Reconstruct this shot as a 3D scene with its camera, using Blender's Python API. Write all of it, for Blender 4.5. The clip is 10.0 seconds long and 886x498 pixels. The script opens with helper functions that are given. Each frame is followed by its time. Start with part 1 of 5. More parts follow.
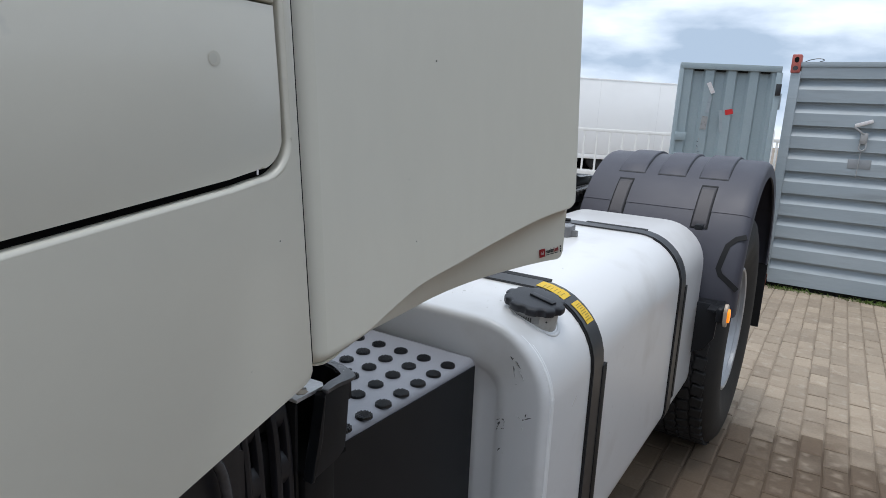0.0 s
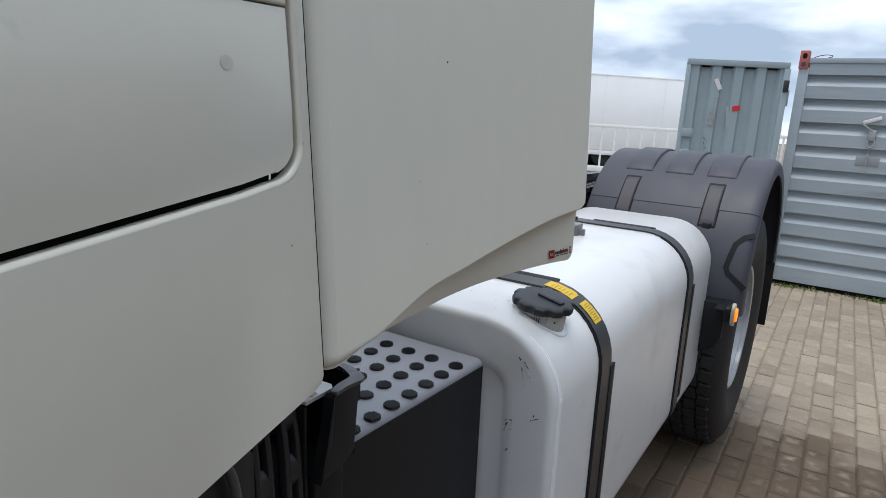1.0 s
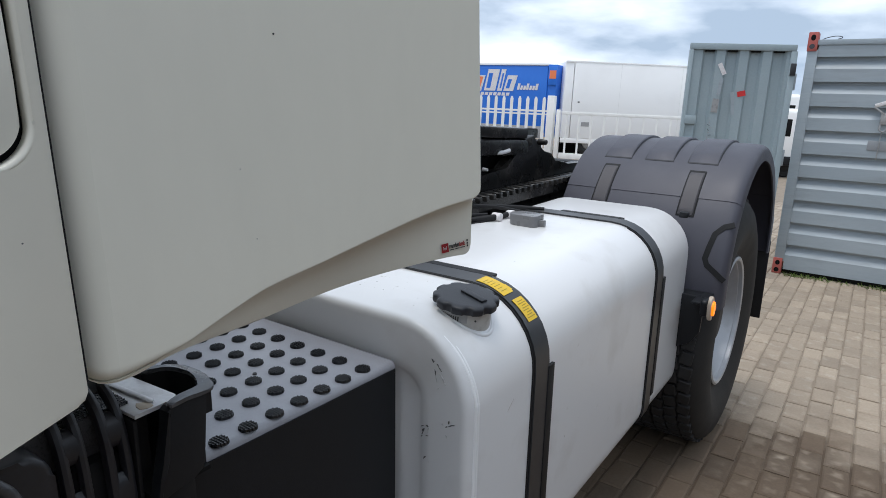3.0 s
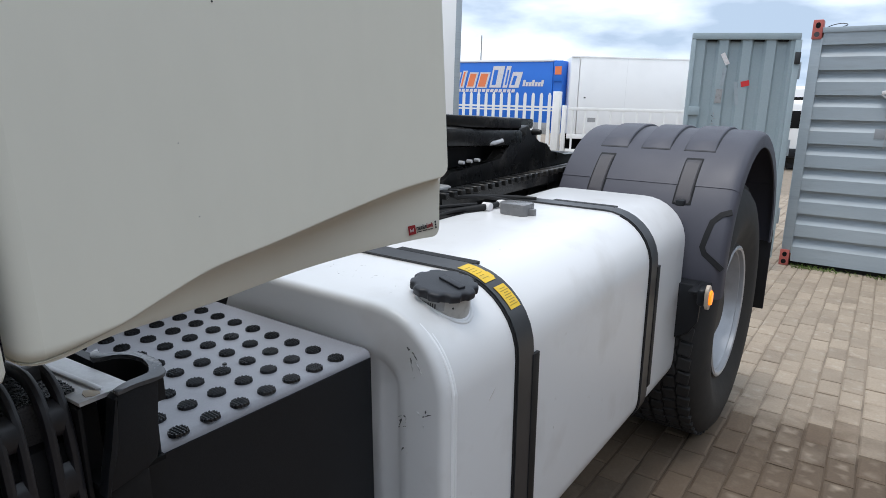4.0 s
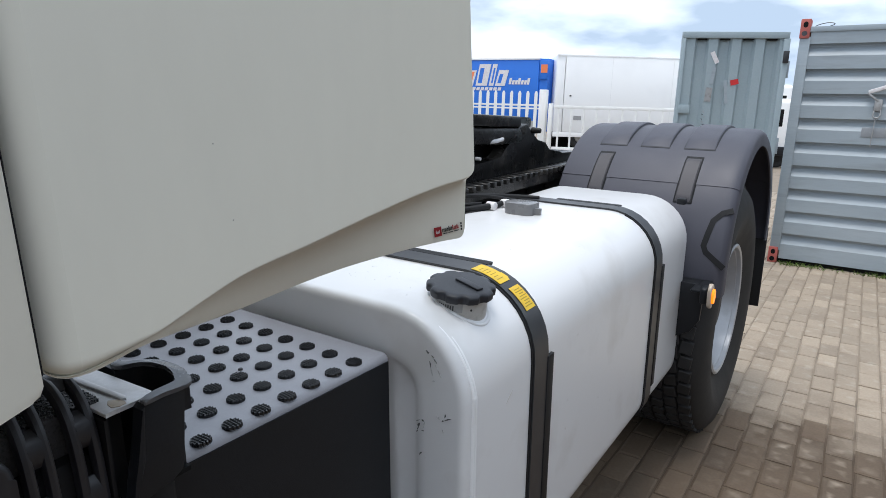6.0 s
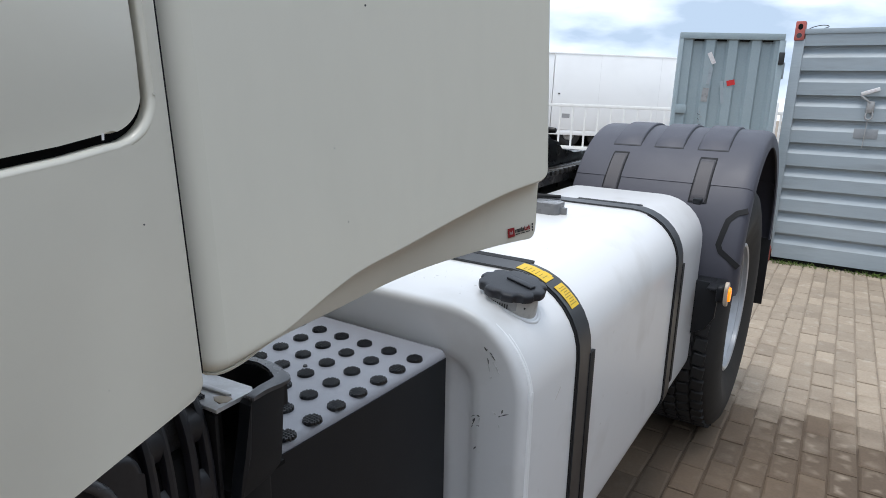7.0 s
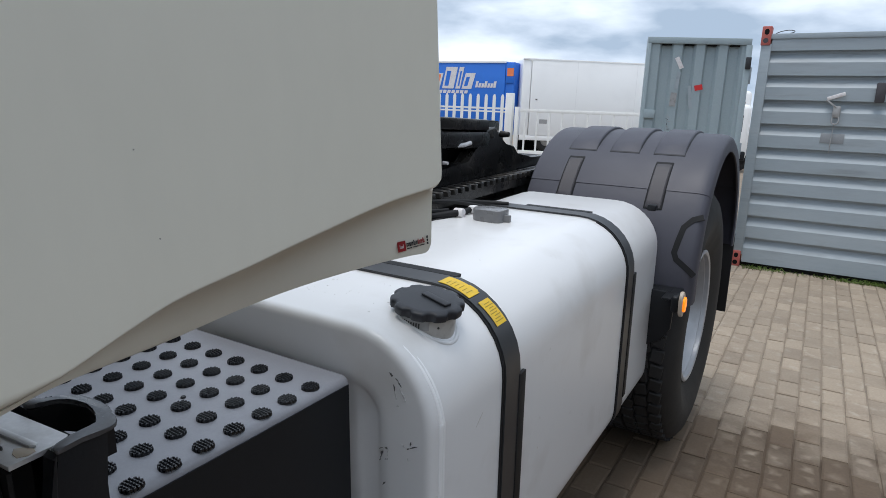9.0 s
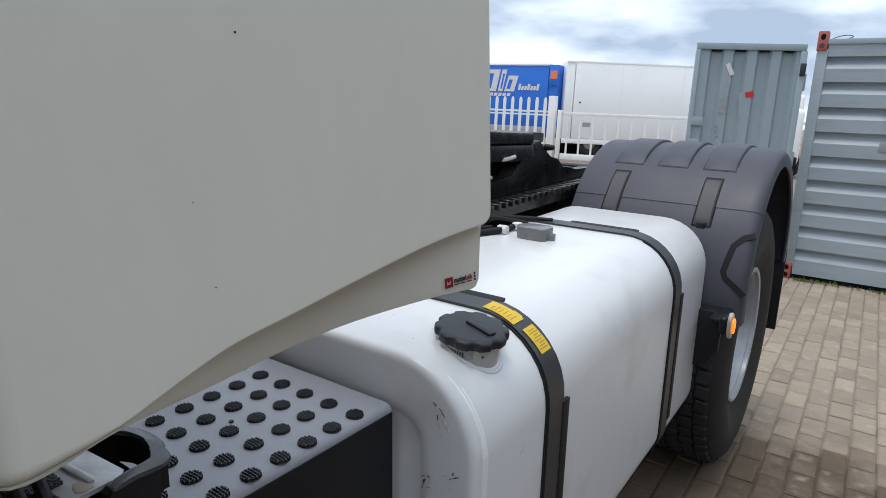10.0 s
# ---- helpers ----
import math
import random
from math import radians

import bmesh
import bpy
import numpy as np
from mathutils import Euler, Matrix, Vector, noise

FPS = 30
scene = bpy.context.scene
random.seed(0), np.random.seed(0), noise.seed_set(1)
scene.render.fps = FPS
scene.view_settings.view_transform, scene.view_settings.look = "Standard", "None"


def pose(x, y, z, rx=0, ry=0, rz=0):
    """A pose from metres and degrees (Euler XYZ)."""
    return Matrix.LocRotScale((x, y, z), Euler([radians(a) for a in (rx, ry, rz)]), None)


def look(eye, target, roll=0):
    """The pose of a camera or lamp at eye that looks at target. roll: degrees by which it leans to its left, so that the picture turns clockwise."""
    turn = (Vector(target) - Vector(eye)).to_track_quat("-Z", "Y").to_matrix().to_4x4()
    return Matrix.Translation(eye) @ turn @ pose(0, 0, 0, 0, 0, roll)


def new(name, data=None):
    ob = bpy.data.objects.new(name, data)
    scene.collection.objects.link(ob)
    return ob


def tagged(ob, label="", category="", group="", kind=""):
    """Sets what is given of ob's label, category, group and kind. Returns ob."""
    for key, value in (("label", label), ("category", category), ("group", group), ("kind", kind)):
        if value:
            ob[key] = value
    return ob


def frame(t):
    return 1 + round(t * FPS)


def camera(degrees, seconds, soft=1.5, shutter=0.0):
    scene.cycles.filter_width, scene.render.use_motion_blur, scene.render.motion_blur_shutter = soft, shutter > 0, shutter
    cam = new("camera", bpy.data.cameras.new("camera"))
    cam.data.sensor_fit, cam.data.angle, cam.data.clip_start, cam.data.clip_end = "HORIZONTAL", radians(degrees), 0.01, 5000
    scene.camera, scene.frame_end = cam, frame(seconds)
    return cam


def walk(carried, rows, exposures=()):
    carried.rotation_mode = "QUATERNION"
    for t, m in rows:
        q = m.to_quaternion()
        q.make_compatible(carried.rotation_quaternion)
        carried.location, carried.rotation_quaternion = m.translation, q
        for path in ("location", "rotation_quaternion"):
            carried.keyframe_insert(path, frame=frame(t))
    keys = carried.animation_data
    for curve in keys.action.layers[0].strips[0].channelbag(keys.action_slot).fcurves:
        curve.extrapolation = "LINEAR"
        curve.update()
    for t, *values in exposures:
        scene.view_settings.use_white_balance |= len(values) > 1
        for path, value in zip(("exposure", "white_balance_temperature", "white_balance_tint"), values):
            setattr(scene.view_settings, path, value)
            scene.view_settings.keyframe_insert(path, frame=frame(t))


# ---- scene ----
cam = camera(70.0, 10.0, soft=0.5)
# seconds, eye, yaw to the left, pitch up, lean to the left
PATH = [
    (0, 1.511, -3.035, 1.351, 32.13, -11.04, 3.68),
    (0.5, 1.510, -3.037, 1.350, 32.52, -11.10, 3.62),
    (1, 1.501, -3.034, 1.358, 32.50, -11.48, 3.79),
    (1.5, 1.516, -3.028, 1.368, 32.61, -11.58, 3.83),
    (2, 1.522, -3.023, 1.364, 32.86, -11.36, 3.13),
    (2.5, 1.540, -2.958, 1.379, 33.04, -11.95, 3.17),
    (3, 1.622, -2.852, 1.353, 34.32, -12.16, 2.69),
    (4.5, 1.658, -2.794, 1.322, 35.15, -12.35, 1.66),
    (5, 1.648, -2.803, 1.318, 34.80, -12.35, 1.92),
    (6.5, 1.551, -2.830, 1.329, 33.18, -12.60, 1.94),
    (7, 1.507, -2.901, 1.331, 32.40, -12.72, 2.37),
    (7.5, 1.549, -2.850, 1.336, 31.37, -12.31, 1.96),
    (8, 1.560, -2.861, 1.346, 30.61, -12.23, 2.21),
    (8.5, 1.564, -2.811, 1.349, 30.51, -12.22, 2.38),
    (9, 1.556, -2.744, 1.325, 30.74, -12.11, 2.33),
    (9.5, 1.538, -2.731, 1.305, 33.27, -11.91, 2.55),
    (10, 1.539, -2.740, 1.367, 34.39, -12.14, 2.56),
]


def aim(x, y, z, yaw, pitch, roll):
    a, p = radians(yaw), radians(pitch)
    way = Vector((-math.sin(a) * math.cos(p), math.cos(a) * math.cos(p), math.sin(p)))
    return look((x, y, z), Vector((x, y, z)) + way, roll)


STOPS = [(0, 0.45), (3, 0.47), (4.5, 0.70), (6.5, 0.73), (7.5, 0.67), (8, 0.63), (8.5, 0.54), (9, 0.37), (9.5, 0.38), (10, 0.46)]
walk(cam, [(t, aim(*row)) for t, *row in PATH], [(t, stops, 6580, 11) for t, stops in STOPS])

# ---- light ----
world = bpy.data.worlds.new("cloudy_sky")
scene.world = world
world.use_nodes = True
SUN_UP, SUN_TURN = 76.0, 195.0


def sky_nodes():
    nt = world.node_tree
    nt.nodes.clear()
    n = nt.nodes.new
    out, bg = n("ShaderNodeOutputWorld"), n("ShaderNodeBackground")
    sky = n("ShaderNodeTexSky")
    sky.sky_type, sky.sun_disc = "NISHITA", False
    sky.sun_elevation, sky.sun_rotation = radians(SUN_UP), radians(SUN_TURN)
    sky.air_density, sky.dust_density = 1.0, 1.5
    co = n("ShaderNodeTexCoord")
    mp = n("ShaderNodeMapping")
    mp.inputs["Scale"].default_value = (1.0, 1.0, 3.2)
    mp.inputs["Location"].default_value = (0.35, 0.1, 0.62)
    big, small = n("ShaderNodeTexNoise"), n("ShaderNodeTexNoise")
    big.inputs["Scale"].default_value, big.inputs["Detail"].default_value, big.inputs["Roughness"].default_value = 2.1, 9, 0.6
    small.inputs["Scale"].default_value, small.inputs["Detail"].default_value = 3.4, 8
    cover, shade = n("ShaderNodeValToRGB"), n("ShaderNodeValToRGB")
    cover.color_ramp.elements[0].position, cover.color_ramp.elements[1].position = 0.16, 0.36
    shade.color_ramp.elements[0].position, shade.color_ramp.elements[1].position = 0.38, 0.64
    shade.color_ramp.elements[0].color = (3.2, 4.15, 5.4, 1)
    shade.color_ramp.elements[1].color = (8.6, 9.6, 10.9, 1)
    mix = n("ShaderNodeMixRGB")
    link = nt.links.new
    link(co.outputs["Generated"], mp.inputs["Vector"])
    link(mp.outputs[0], big.inputs["Vector"])
    link(mp.outputs[0], small.inputs["Vector"])
    link(big.outputs[0], cover.inputs[0])
    link(small.outputs[0], shade.inputs[0])
    link(cover.outputs[0], mix.inputs[0])
    link(sky.outputs[0], mix.inputs[1])
    link(shade.outputs[0], mix.inputs[2])
    link(mix.outputs[0], bg.inputs[0])
    bg.inputs[1].default_value = 0.105
    link(bg.outputs[0], out.inputs[0])


sky_nodes()
sun = new("sun", bpy.data.lights.new("sun", "SUN"))
sun.data.energy, sun.data.angle, sun.data.color = 1.2, radians(24), (1.0, 0.98, 0.95)
# the light comes from high up, over the cab
SUN_FROM = Vector((-0.06, -0.22, 0.96))
sun.matrix_basis = look(SUN_FROM * 20, (0, 0, 0))


# ---- materials ----
def stuff_of(name, color, rough=0.5, metal=0.0, spot=None, spot_scale=8.0, spot_at=(0.5, 0.75), grain=0.0, grain_scale=200.0, bump=0.0,
             bump_scale=300.0, coat=0.0, vary=0.0, island=0.0, rough_vary=0.08, fine=None, fine_scale=60.0, fine_at=(0.62, 0.72), stretch=(1, 1, 1), world=False, spec=0.5, damp_shade=False):
    """A surface with stains (spot), fine specks (fine), grain in its colour and gloss, and fine relief."""
    m = bpy.data.materials.new(name)
    m.use_nodes = True
    nt = m.node_tree
    bs = nt.nodes["Principled BSDF"]
    n, link = nt.nodes.new, nt.links.new
    co, mp = n("ShaderNodeTexCoord"), n("ShaderNodeMapping")
    link(n("ShaderNodeNewGeometry").outputs["Position"] if world else co.outputs["Object"], mp.inputs[0])
    mp.inputs["Scale"].default_value = stretch

    def tex(scale, detail=5.0):
        t = n("ShaderNodeTexNoise")
        t.inputs["Scale"].default_value, t.inputs["Detail"].default_value = scale, detail
        link(mp.outputs[0], t.inputs["Vector"])
        return t.outputs[0]

    def ramp(src, a, b):
        r = n("ShaderNodeMapRange")
        r.inputs["From Min"].default_value, r.inputs["From Max"].default_value = a, b
        link(src, r.inputs[0])
        return r.outputs[0]

    def mixed(fac, one, two):
        x = n("ShaderNodeMixRGB")
        if isinstance(fac, float):
            x.inputs[0].default_value = fac
        else:
            link(fac, x.inputs[0])
        for k, v in ((1, one), (2, two)):
            if isinstance(v, tuple):
                x.inputs[k].default_value = (*v[:3], 1)
            else:
                link(v, x.inputs[k])
        return x.outputs[0]

    col = tuple(color)
    if spot:
        col = mixed(ramp(tex(spot_scale), *spot_at), col, spot)
    if fine:
        col = mixed(ramp(tex(fine_scale, 3.0), *fine_at), col, fine)
    if grain:
        dark = tuple(c * (1 - grain) for c in color)
        light = tuple(min(1, c * (1 + grain)) for c in color)
        col = mixed(0.5, col, mixed(ramp(tex(grain_scale), 0.3, 0.7), dark, light))
    if vary or island:
        if island:
            g = n("ShaderNodeNewGeometry").outputs["Random Per Island"]
        else:
            g = n("ShaderNodeObjectInfo").outputs["Random"]
        hv = n("ShaderNodeHueSaturation")
        r = n("ShaderNodeMapRange")
        r.inputs["To Min"].default_value, r.inputs["To Max"].default_value = 1 - (vary or island), 1 + (vary or island)
        link(g, r.inputs[0])
        link(r.outputs[0], hv.inputs["Value"])
        if isinstance(col, tuple):
            hv.inputs["Color"].default_value = (*col, 1)
        else:
            link(col, hv.inputs["Color"])
        col = hv.outputs[0]
    if damp_shade:
        # damp and painted truck shade in one ragged-edged patch, with dry pavers left in it
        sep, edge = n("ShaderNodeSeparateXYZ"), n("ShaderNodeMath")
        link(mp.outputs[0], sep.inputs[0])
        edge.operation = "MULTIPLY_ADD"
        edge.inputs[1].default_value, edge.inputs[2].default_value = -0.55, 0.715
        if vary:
            # each paver soaks and darkens as a whole
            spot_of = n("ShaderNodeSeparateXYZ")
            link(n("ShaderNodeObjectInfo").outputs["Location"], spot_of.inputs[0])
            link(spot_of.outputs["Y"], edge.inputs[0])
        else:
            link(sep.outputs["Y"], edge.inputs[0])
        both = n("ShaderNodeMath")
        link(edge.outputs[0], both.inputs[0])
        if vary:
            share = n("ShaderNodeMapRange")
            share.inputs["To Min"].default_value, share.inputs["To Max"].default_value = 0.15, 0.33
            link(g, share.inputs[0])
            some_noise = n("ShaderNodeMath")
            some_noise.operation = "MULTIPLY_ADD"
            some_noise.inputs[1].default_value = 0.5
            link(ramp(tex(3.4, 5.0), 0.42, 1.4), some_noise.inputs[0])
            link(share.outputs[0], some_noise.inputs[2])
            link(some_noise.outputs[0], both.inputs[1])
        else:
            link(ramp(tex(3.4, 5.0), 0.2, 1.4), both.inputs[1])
        wet_shade = n("ShaderNodeMixRGB")
        wet_shade.blend_type = "MULTIPLY"
        soak_shade = ramp(both.outputs[0], 0.72, 0.94)
        if vary or island:
            keep = n("ShaderNodeMath")
            keep.operation = "MULTIPLY"
            link(soak_shade, keep.inputs[0])
            # the worn middle of some pavers has dried
            own, half = n("ShaderNodeSeparateXYZ"), []
            link(co.outputs["Object"], own.inputs[0])
            for axis, middle, size in (("X", 0.0, 27.0), ("Y", 0.05, 25.0)):
                a, shift, b, k = n("ShaderNodeMath"), n("ShaderNodeMath"), n("ShaderNodeMath"), n("ShaderNodeMath")
                a.operation, shift.operation, b.operation, k.operation = "ABSOLUTE", "SUBTRACT", "ABSOLUTE", "MULTIPLY"
                shift.inputs[1].default_value, k.inputs[1].default_value = middle, size
                link(own.outputs[axis], a.inputs[0])
                link(a.outputs[0], shift.inputs[0])
                link(shift.outputs[0], b.inputs[0])
                link(b.outputs[0], k.inputs[0])
                half.append(k.outputs[0])
            far, rough_edge = n("ShaderNodeMath"), n("ShaderNodeMath")
            far.operation = "MAXIMUM"
            link(half[0], far.inputs[0])
            link(half[1], far.inputs[1])
            link(far.outputs[0], rough_edge.inputs[0])
            link(ramp(tex(14.0, 4.0), 0.15, 1.1), rough_edge.inputs[1])
            dry, left = n("ShaderNodeMath"), n("ShaderNodeMath")
            dry.operation, left.operation = "MULTIPLY", "SUBTRACT"
            link(ramp(rough_edge.outputs[0], 1.25, 0.75), dry.inputs[0])
            some, here = n("ShaderNodeMath"), n("ShaderNodeMath")
            some.operation, here.operation = "MULTIPLY", "MULTIPLY"
            link(ramp(g, 0.65, 0.15), some.inputs[0])
            link(ramp(tex(9.0, 2.0), 0.46, 0.60), some.inputs[1])
            link(some.outputs[0], here.inputs[0])
            link(ramp(sep.outputs["X"], 1.22, 1.45), here.inputs[1])
            link(here.outputs[0], dry.inputs[1])
            left.inputs[0].default_value = 1.0
            link(dry.outputs[0], left.inputs[1])
            link(left.outputs[0] if vary else ramp(g, -0.3, -0.2), keep.inputs[1])
            soak_shade = keep.outputs[0]
        link(soak_shade, wet_shade.inputs[0])
        link(col, wet_shade.inputs[1])
        wet_shade.inputs[2].default_value = (0.36, 0.312, 0.27, 1)
        col = wet_shade.outputs[0]
    if isinstance(col, tuple):
        bs.inputs["Base Color"].default_value = (*col, 1)
    else:
        link(col, bs.inputs["Base Color"])
    bs.inputs["Metallic"].default_value = metal
    bs.inputs["Specular IOR Level"].default_value = spec
    if rough_vary:
        r = n("ShaderNodeMapRange")
        r.inputs["To Min"].default_value, r.inputs["To Max"].default_value = max(0.02, rough - rough_vary), min(1, rough + rough_vary)
        link(tex(14.0), r.inputs[0])
        link(r.outputs[0], bs.inputs["Roughness"])
    else:
        bs.inputs["Roughness"].default_value = rough
    if coat:
        bs.inputs["Coat Weight"].default_value, bs.inputs["Coat Roughness"].default_value = coat, 0.12
    if bump:
        b = n("ShaderNodeBump")
        b.inputs["Strength"].default_value, b.inputs["Distance"].default_value = bump, 0.002
        link(tex(bump_scale, 3.0), b.inputs["Height"])
        link(b.outputs[0], bs.inputs["Normal"])
    return m


def glowing(name, color, power):
    m = bpy.data.materials.new(name)
    m.use_nodes = True
    bs = m.node_tree.nodes["Principled BSDF"]
    bs.inputs["Base Color"].default_value = (*color, 1)
    bs.inputs["Emission Color"].default_value = (*color, 1)
    bs.inputs["Emission Strength"].default_value = power
    bs.inputs["Roughness"].default_value = 0.2
    return m


CAB_WHITE = stuff_of("cab_paint", (0.675, 0.648, 0.562), 0.34, spot=(0.59, 0.577, 0.507), spot_scale=2.5, grain=0.02, grain_scale=40, coat=0.35, fine=(0.5, 0.5, 0.46), fine_scale=30, fine_at=(0.72, 0.8))
FAIR_WHITE = stuff_of("fairing_paint", (0.765, 0.745, 0.65), 0.36, spot=(0.71, 0.695, 0.605), spot_scale=3.0, grain=0.02, grain_scale=40, coat=0.3, stretch=(1, 1, 0.35))
TANK_WHITE = stuff_of("tank_paint", (0.755, 0.755, 0.755), 0.34, spot=(0.62, 0.605, 0.585), spot_scale=6, spot_at=(0.55, 0.86), coat=0.3, fine=(0.46, 0.43, 0.39), fine_scale=26, fine_at=(0.72, 0.95), bump=0.03, bump_scale=60)
TANK_DIRT = stuff_of("tank_dirt", (0.60, 0.57, 0.53), 0.5, spot=(0.42, 0.39, 0.35), spot_scale=40, grain=0.2)
NECK = stuff_of("filler_neck_grey", (0.50, 0.49, 0.465), 0.45, metal=0.1, spot=(0.36, 0.345, 0.32), spot_scale=50)
SEAM = stuff_of("seam_white", (0.90, 0.90, 0.90), 0.3, coat=0.3)
PLATE_GREY = stuff_of("dull_plate", (0.27, 0.285, 0.30), 0.6, spot=(0.33, 0.36, 0.38), spot_scale=14)
SMUDGE = stuff_of("grey_smudge", (0.50, 0.49, 0.485), 0.5, spot=(0.72, 0.72, 0.72), spot_scale=150, spot_at=(0.45, 0.6))
TOP_SPECK = stuff_of("faint_speck", (0.63, 0.62, 0.605), 0.45, spot=(0.55, 0.54, 0.52), spot_scale=150)
FAINT = stuff_of("faint_mark", (0.595, 0.582, 0.512), 0.4, coat=0.3)
RUBBED = stuff_of("rubbed_paint", (0.632, 0.613, 0.534), 0.4, coat=0.3)
JOINT = stuff_of("pale_joint", (0.76, 0.76, 0.75), 0.5)
PRINT = stuff_of("faded_print", (0.42, 0.27, 0.015), 0.6)
STICKER_RED = stuff_of("dark_red_print", (0.30, 0.015, 0.02), 0.5)
KNOB = stuff_of("knob_rubber", (0.011, 0.0115, 0.0135), 0.24, rough_vary=0.05, spec=0.6)
FLANGE = stuff_of("worn_flange", (0.072, 0.073, 0.079), 0.27, spot=(0.14, 0.14, 0.148), spot_scale=30, grain=0.2)
FOAM = stuff_of("foam", (0.055, 0.055, 0.058), 0.6, spot=(0.015, 0.015, 0.016), spot_scale=300, bump=0.4, bump_scale=500)
RIB = stuff_of("rib_plastic", (0.021, 0.021, 0.025), 0.40, grain=0.2, grain_scale=200, spec=0.5)
TAN = stuff_of("tan_stain", (0.46, 0.38, 0.29), 0.6, spot=(0.45, 0.42, 0.38), spot_scale=60)
# worn step box top, its colour lightened for the sky's sheen
BOX_LIT = stuff_of("step_lit_grey", (0.31, 0.31, 0.337), 0.34, spot=(0.36, 0.36, 0.385), spot_scale=6, grain=0.08, grain_scale=300, bump=0.06, bump_scale=500)
PLASTIC = stuff_of("black_plastic", (0.0125, 0.0138, 0.0165), 0.42, grain=0.2, grain_scale=300, bump=0.1, bump_scale=700, spec=0.26)
CAP = stuff_of("cap_plastic", (0.024, 0.0255, 0.031), 0.45, spot=(0.040, 0.041, 0.047), spot_scale=25, grain=0.15, grain_scale=300, bump=0.08, bump_scale=600, spec=0.4)
RUBBER = stuff_of("rubber", (0.016, 0.016, 0.017), 0.55, grain=0.2, grain_scale=200, bump=0.1, bump_scale=400, spec=0.22)
FENDER = stuff_of("fender_plastic", (0.058, 0.058, 0.075), 0.52, spot=(0.072, 0.072, 0.090), spot_scale=6, grain=0.1, grain_scale=500, bump=0.12, bump_scale=900)
# near-black for the shade drawn round the fender ribs
RIB_SHADE = stuff_of("rib_shade_black", (0.009, 0.009, 0.012), 0.5, grain=0.1)
STRIP = stuff_of("dusty_plastic", (0.053, 0.049, 0.056), 0.55, spot=(0.072, 0.064, 0.066), spot_scale=14, grain=0.15, grain_scale=300)
TYRE = stuff_of("tyre", (0.016, 0.0155, 0.0155), 0.72, spot=(0.030, 0.027, 0.025), spot_scale=9, spot_at=(0.5, 0.8), grain=0.2, grain_scale=150, bump=0.15, bump_scale=250)
RIM = stuff_of("rim_silver", (0.47, 0.48, 0.50), 0.36, metal=0.35, spot=(0.33, 0.33, 0.34), spot_scale=12, grain=0.05)
STEEL_BLACK = stuff_of("chassis_black", (0.012, 0.012, 0.013), 0.5, spot=(0.035, 0.032, 0.03), spot_scale=12, grain=0.2, bump=0.1, spec=0.22)
GREASE = stuff_of("greasy_steel", (0.012, 0.012, 0.012), 0.28, spot=(0.05, 0.045, 0.04), spot_scale=9, bump=0.3, bump_scale=90, spec=0.22)
ALU = stuff_of("aluminium", (0.66, 0.66, 0.67), 0.42, metal=0.25, spot=(0.32, 0.30, 0.28), spot_scale=20, grain=0.1)
GALV = stuff_of("dull_grey_metal", (0.36, 0.36, 0.36), 0.5, metal=0.3, spot=(0.25, 0.25, 0.24), spot_scale=30)
STRAP_GREY = stuff_of("strap_rubbered_steel", (0.030, 0.031, 0.034), 0.36, spot=(0.045, 0.045, 0.046), spot_scale=12, grain=0.1)
MARK_GREY = stuff_of("scuff_grey", (0.10, 0.10, 0.10), 0.6)
SENDER = stuff_of("sender_grey", (0.17, 0.17, 0.175), 0.28, spot=(0.2, 0.2, 0.2), spot_scale=30)
YELLOW = stuff_of("label_yellow", (0.80, 0.52, 0.02), 0.5, spot=(0.62, 0.44, 0.08), spot_scale=60)
INK = stuff_of("ink", (0.03, 0.03, 0.03), 0.6)
RED = stuff_of("sticker_red", (0.62, 0.03, 0.03), 0.45)
PAPER = stuff_of("sticker_white", (0.72, 0.70, 0.70), 0.6, spot=(0.6, 0.5, 0.5), spot_scale=40)
BOX_BLUE = stuff_of("container_paint", (0.315, 0.365, 0.40), 0.44, spot=(0.43, 0.475, 0.50), spot_scale=3, spot_at=(0.42, 0.75), grain=0.06, grain_scale=60, stretch=(0.3, 0.3, 2.2), fine=(0.19, 0.205, 0.21), fine_scale=6, fine_at=(0.52, 0.78), bump=0.05, bump_scale=40)
DOOR_BLUE = stuff_of("container_door_paint", (0.305, 0.375, 0.405), 0.5, spot=(0.37, 0.43, 0.455), spot_scale=4, spot_at=(0.45, 0.8), grain=0.06, grain_scale=60, fine=(0.34, 0.37, 0.38), fine_scale=25, fine_at=(0.66, 0.76))
CAST_RED = stuff_of("casting_red", (0.46, 0.11, 0.09), 0.6, spot=(0.30, 0.09, 0.08), spot_scale=20, grain=0.15)
FENCE_WHITE = stuff_of("fence_white", (0.85, 0.85, 0.83), 0.45, spot=(0.76, 0.76, 0.74), spot_scale=4)
VAN_WHITE = stuff_of("trailer_white", (0.90, 0.90, 0.89), 0.4, spot=(0.80, 0.80, 0.79), spot_scale=0.8, grain=0.02)
VAN_BLUE = stuff_of("trailer_blue", (0.014, 0.155, 0.62), 0.45, spot=(0.02, 0.18, 0.66), spot_scale=1.0)
ORANGE = stuff_of("logo_orange", (0.85, 0.22, 0.08), 0.5)
LAMP_WHITE = stuff_of("lamp_housing", (0.50, 0.42, 0.34), 0.4)
LAMP_AMBER = glowing("amber_lens", (1.0, 0.24, 0.01), 0.75)
# near-black for painted shade in gaps and holes, and for van windows
DARK = stuff_of("shade_and_glass_black", (0.006, 0.006, 0.006), 0.8, spec=0.22)
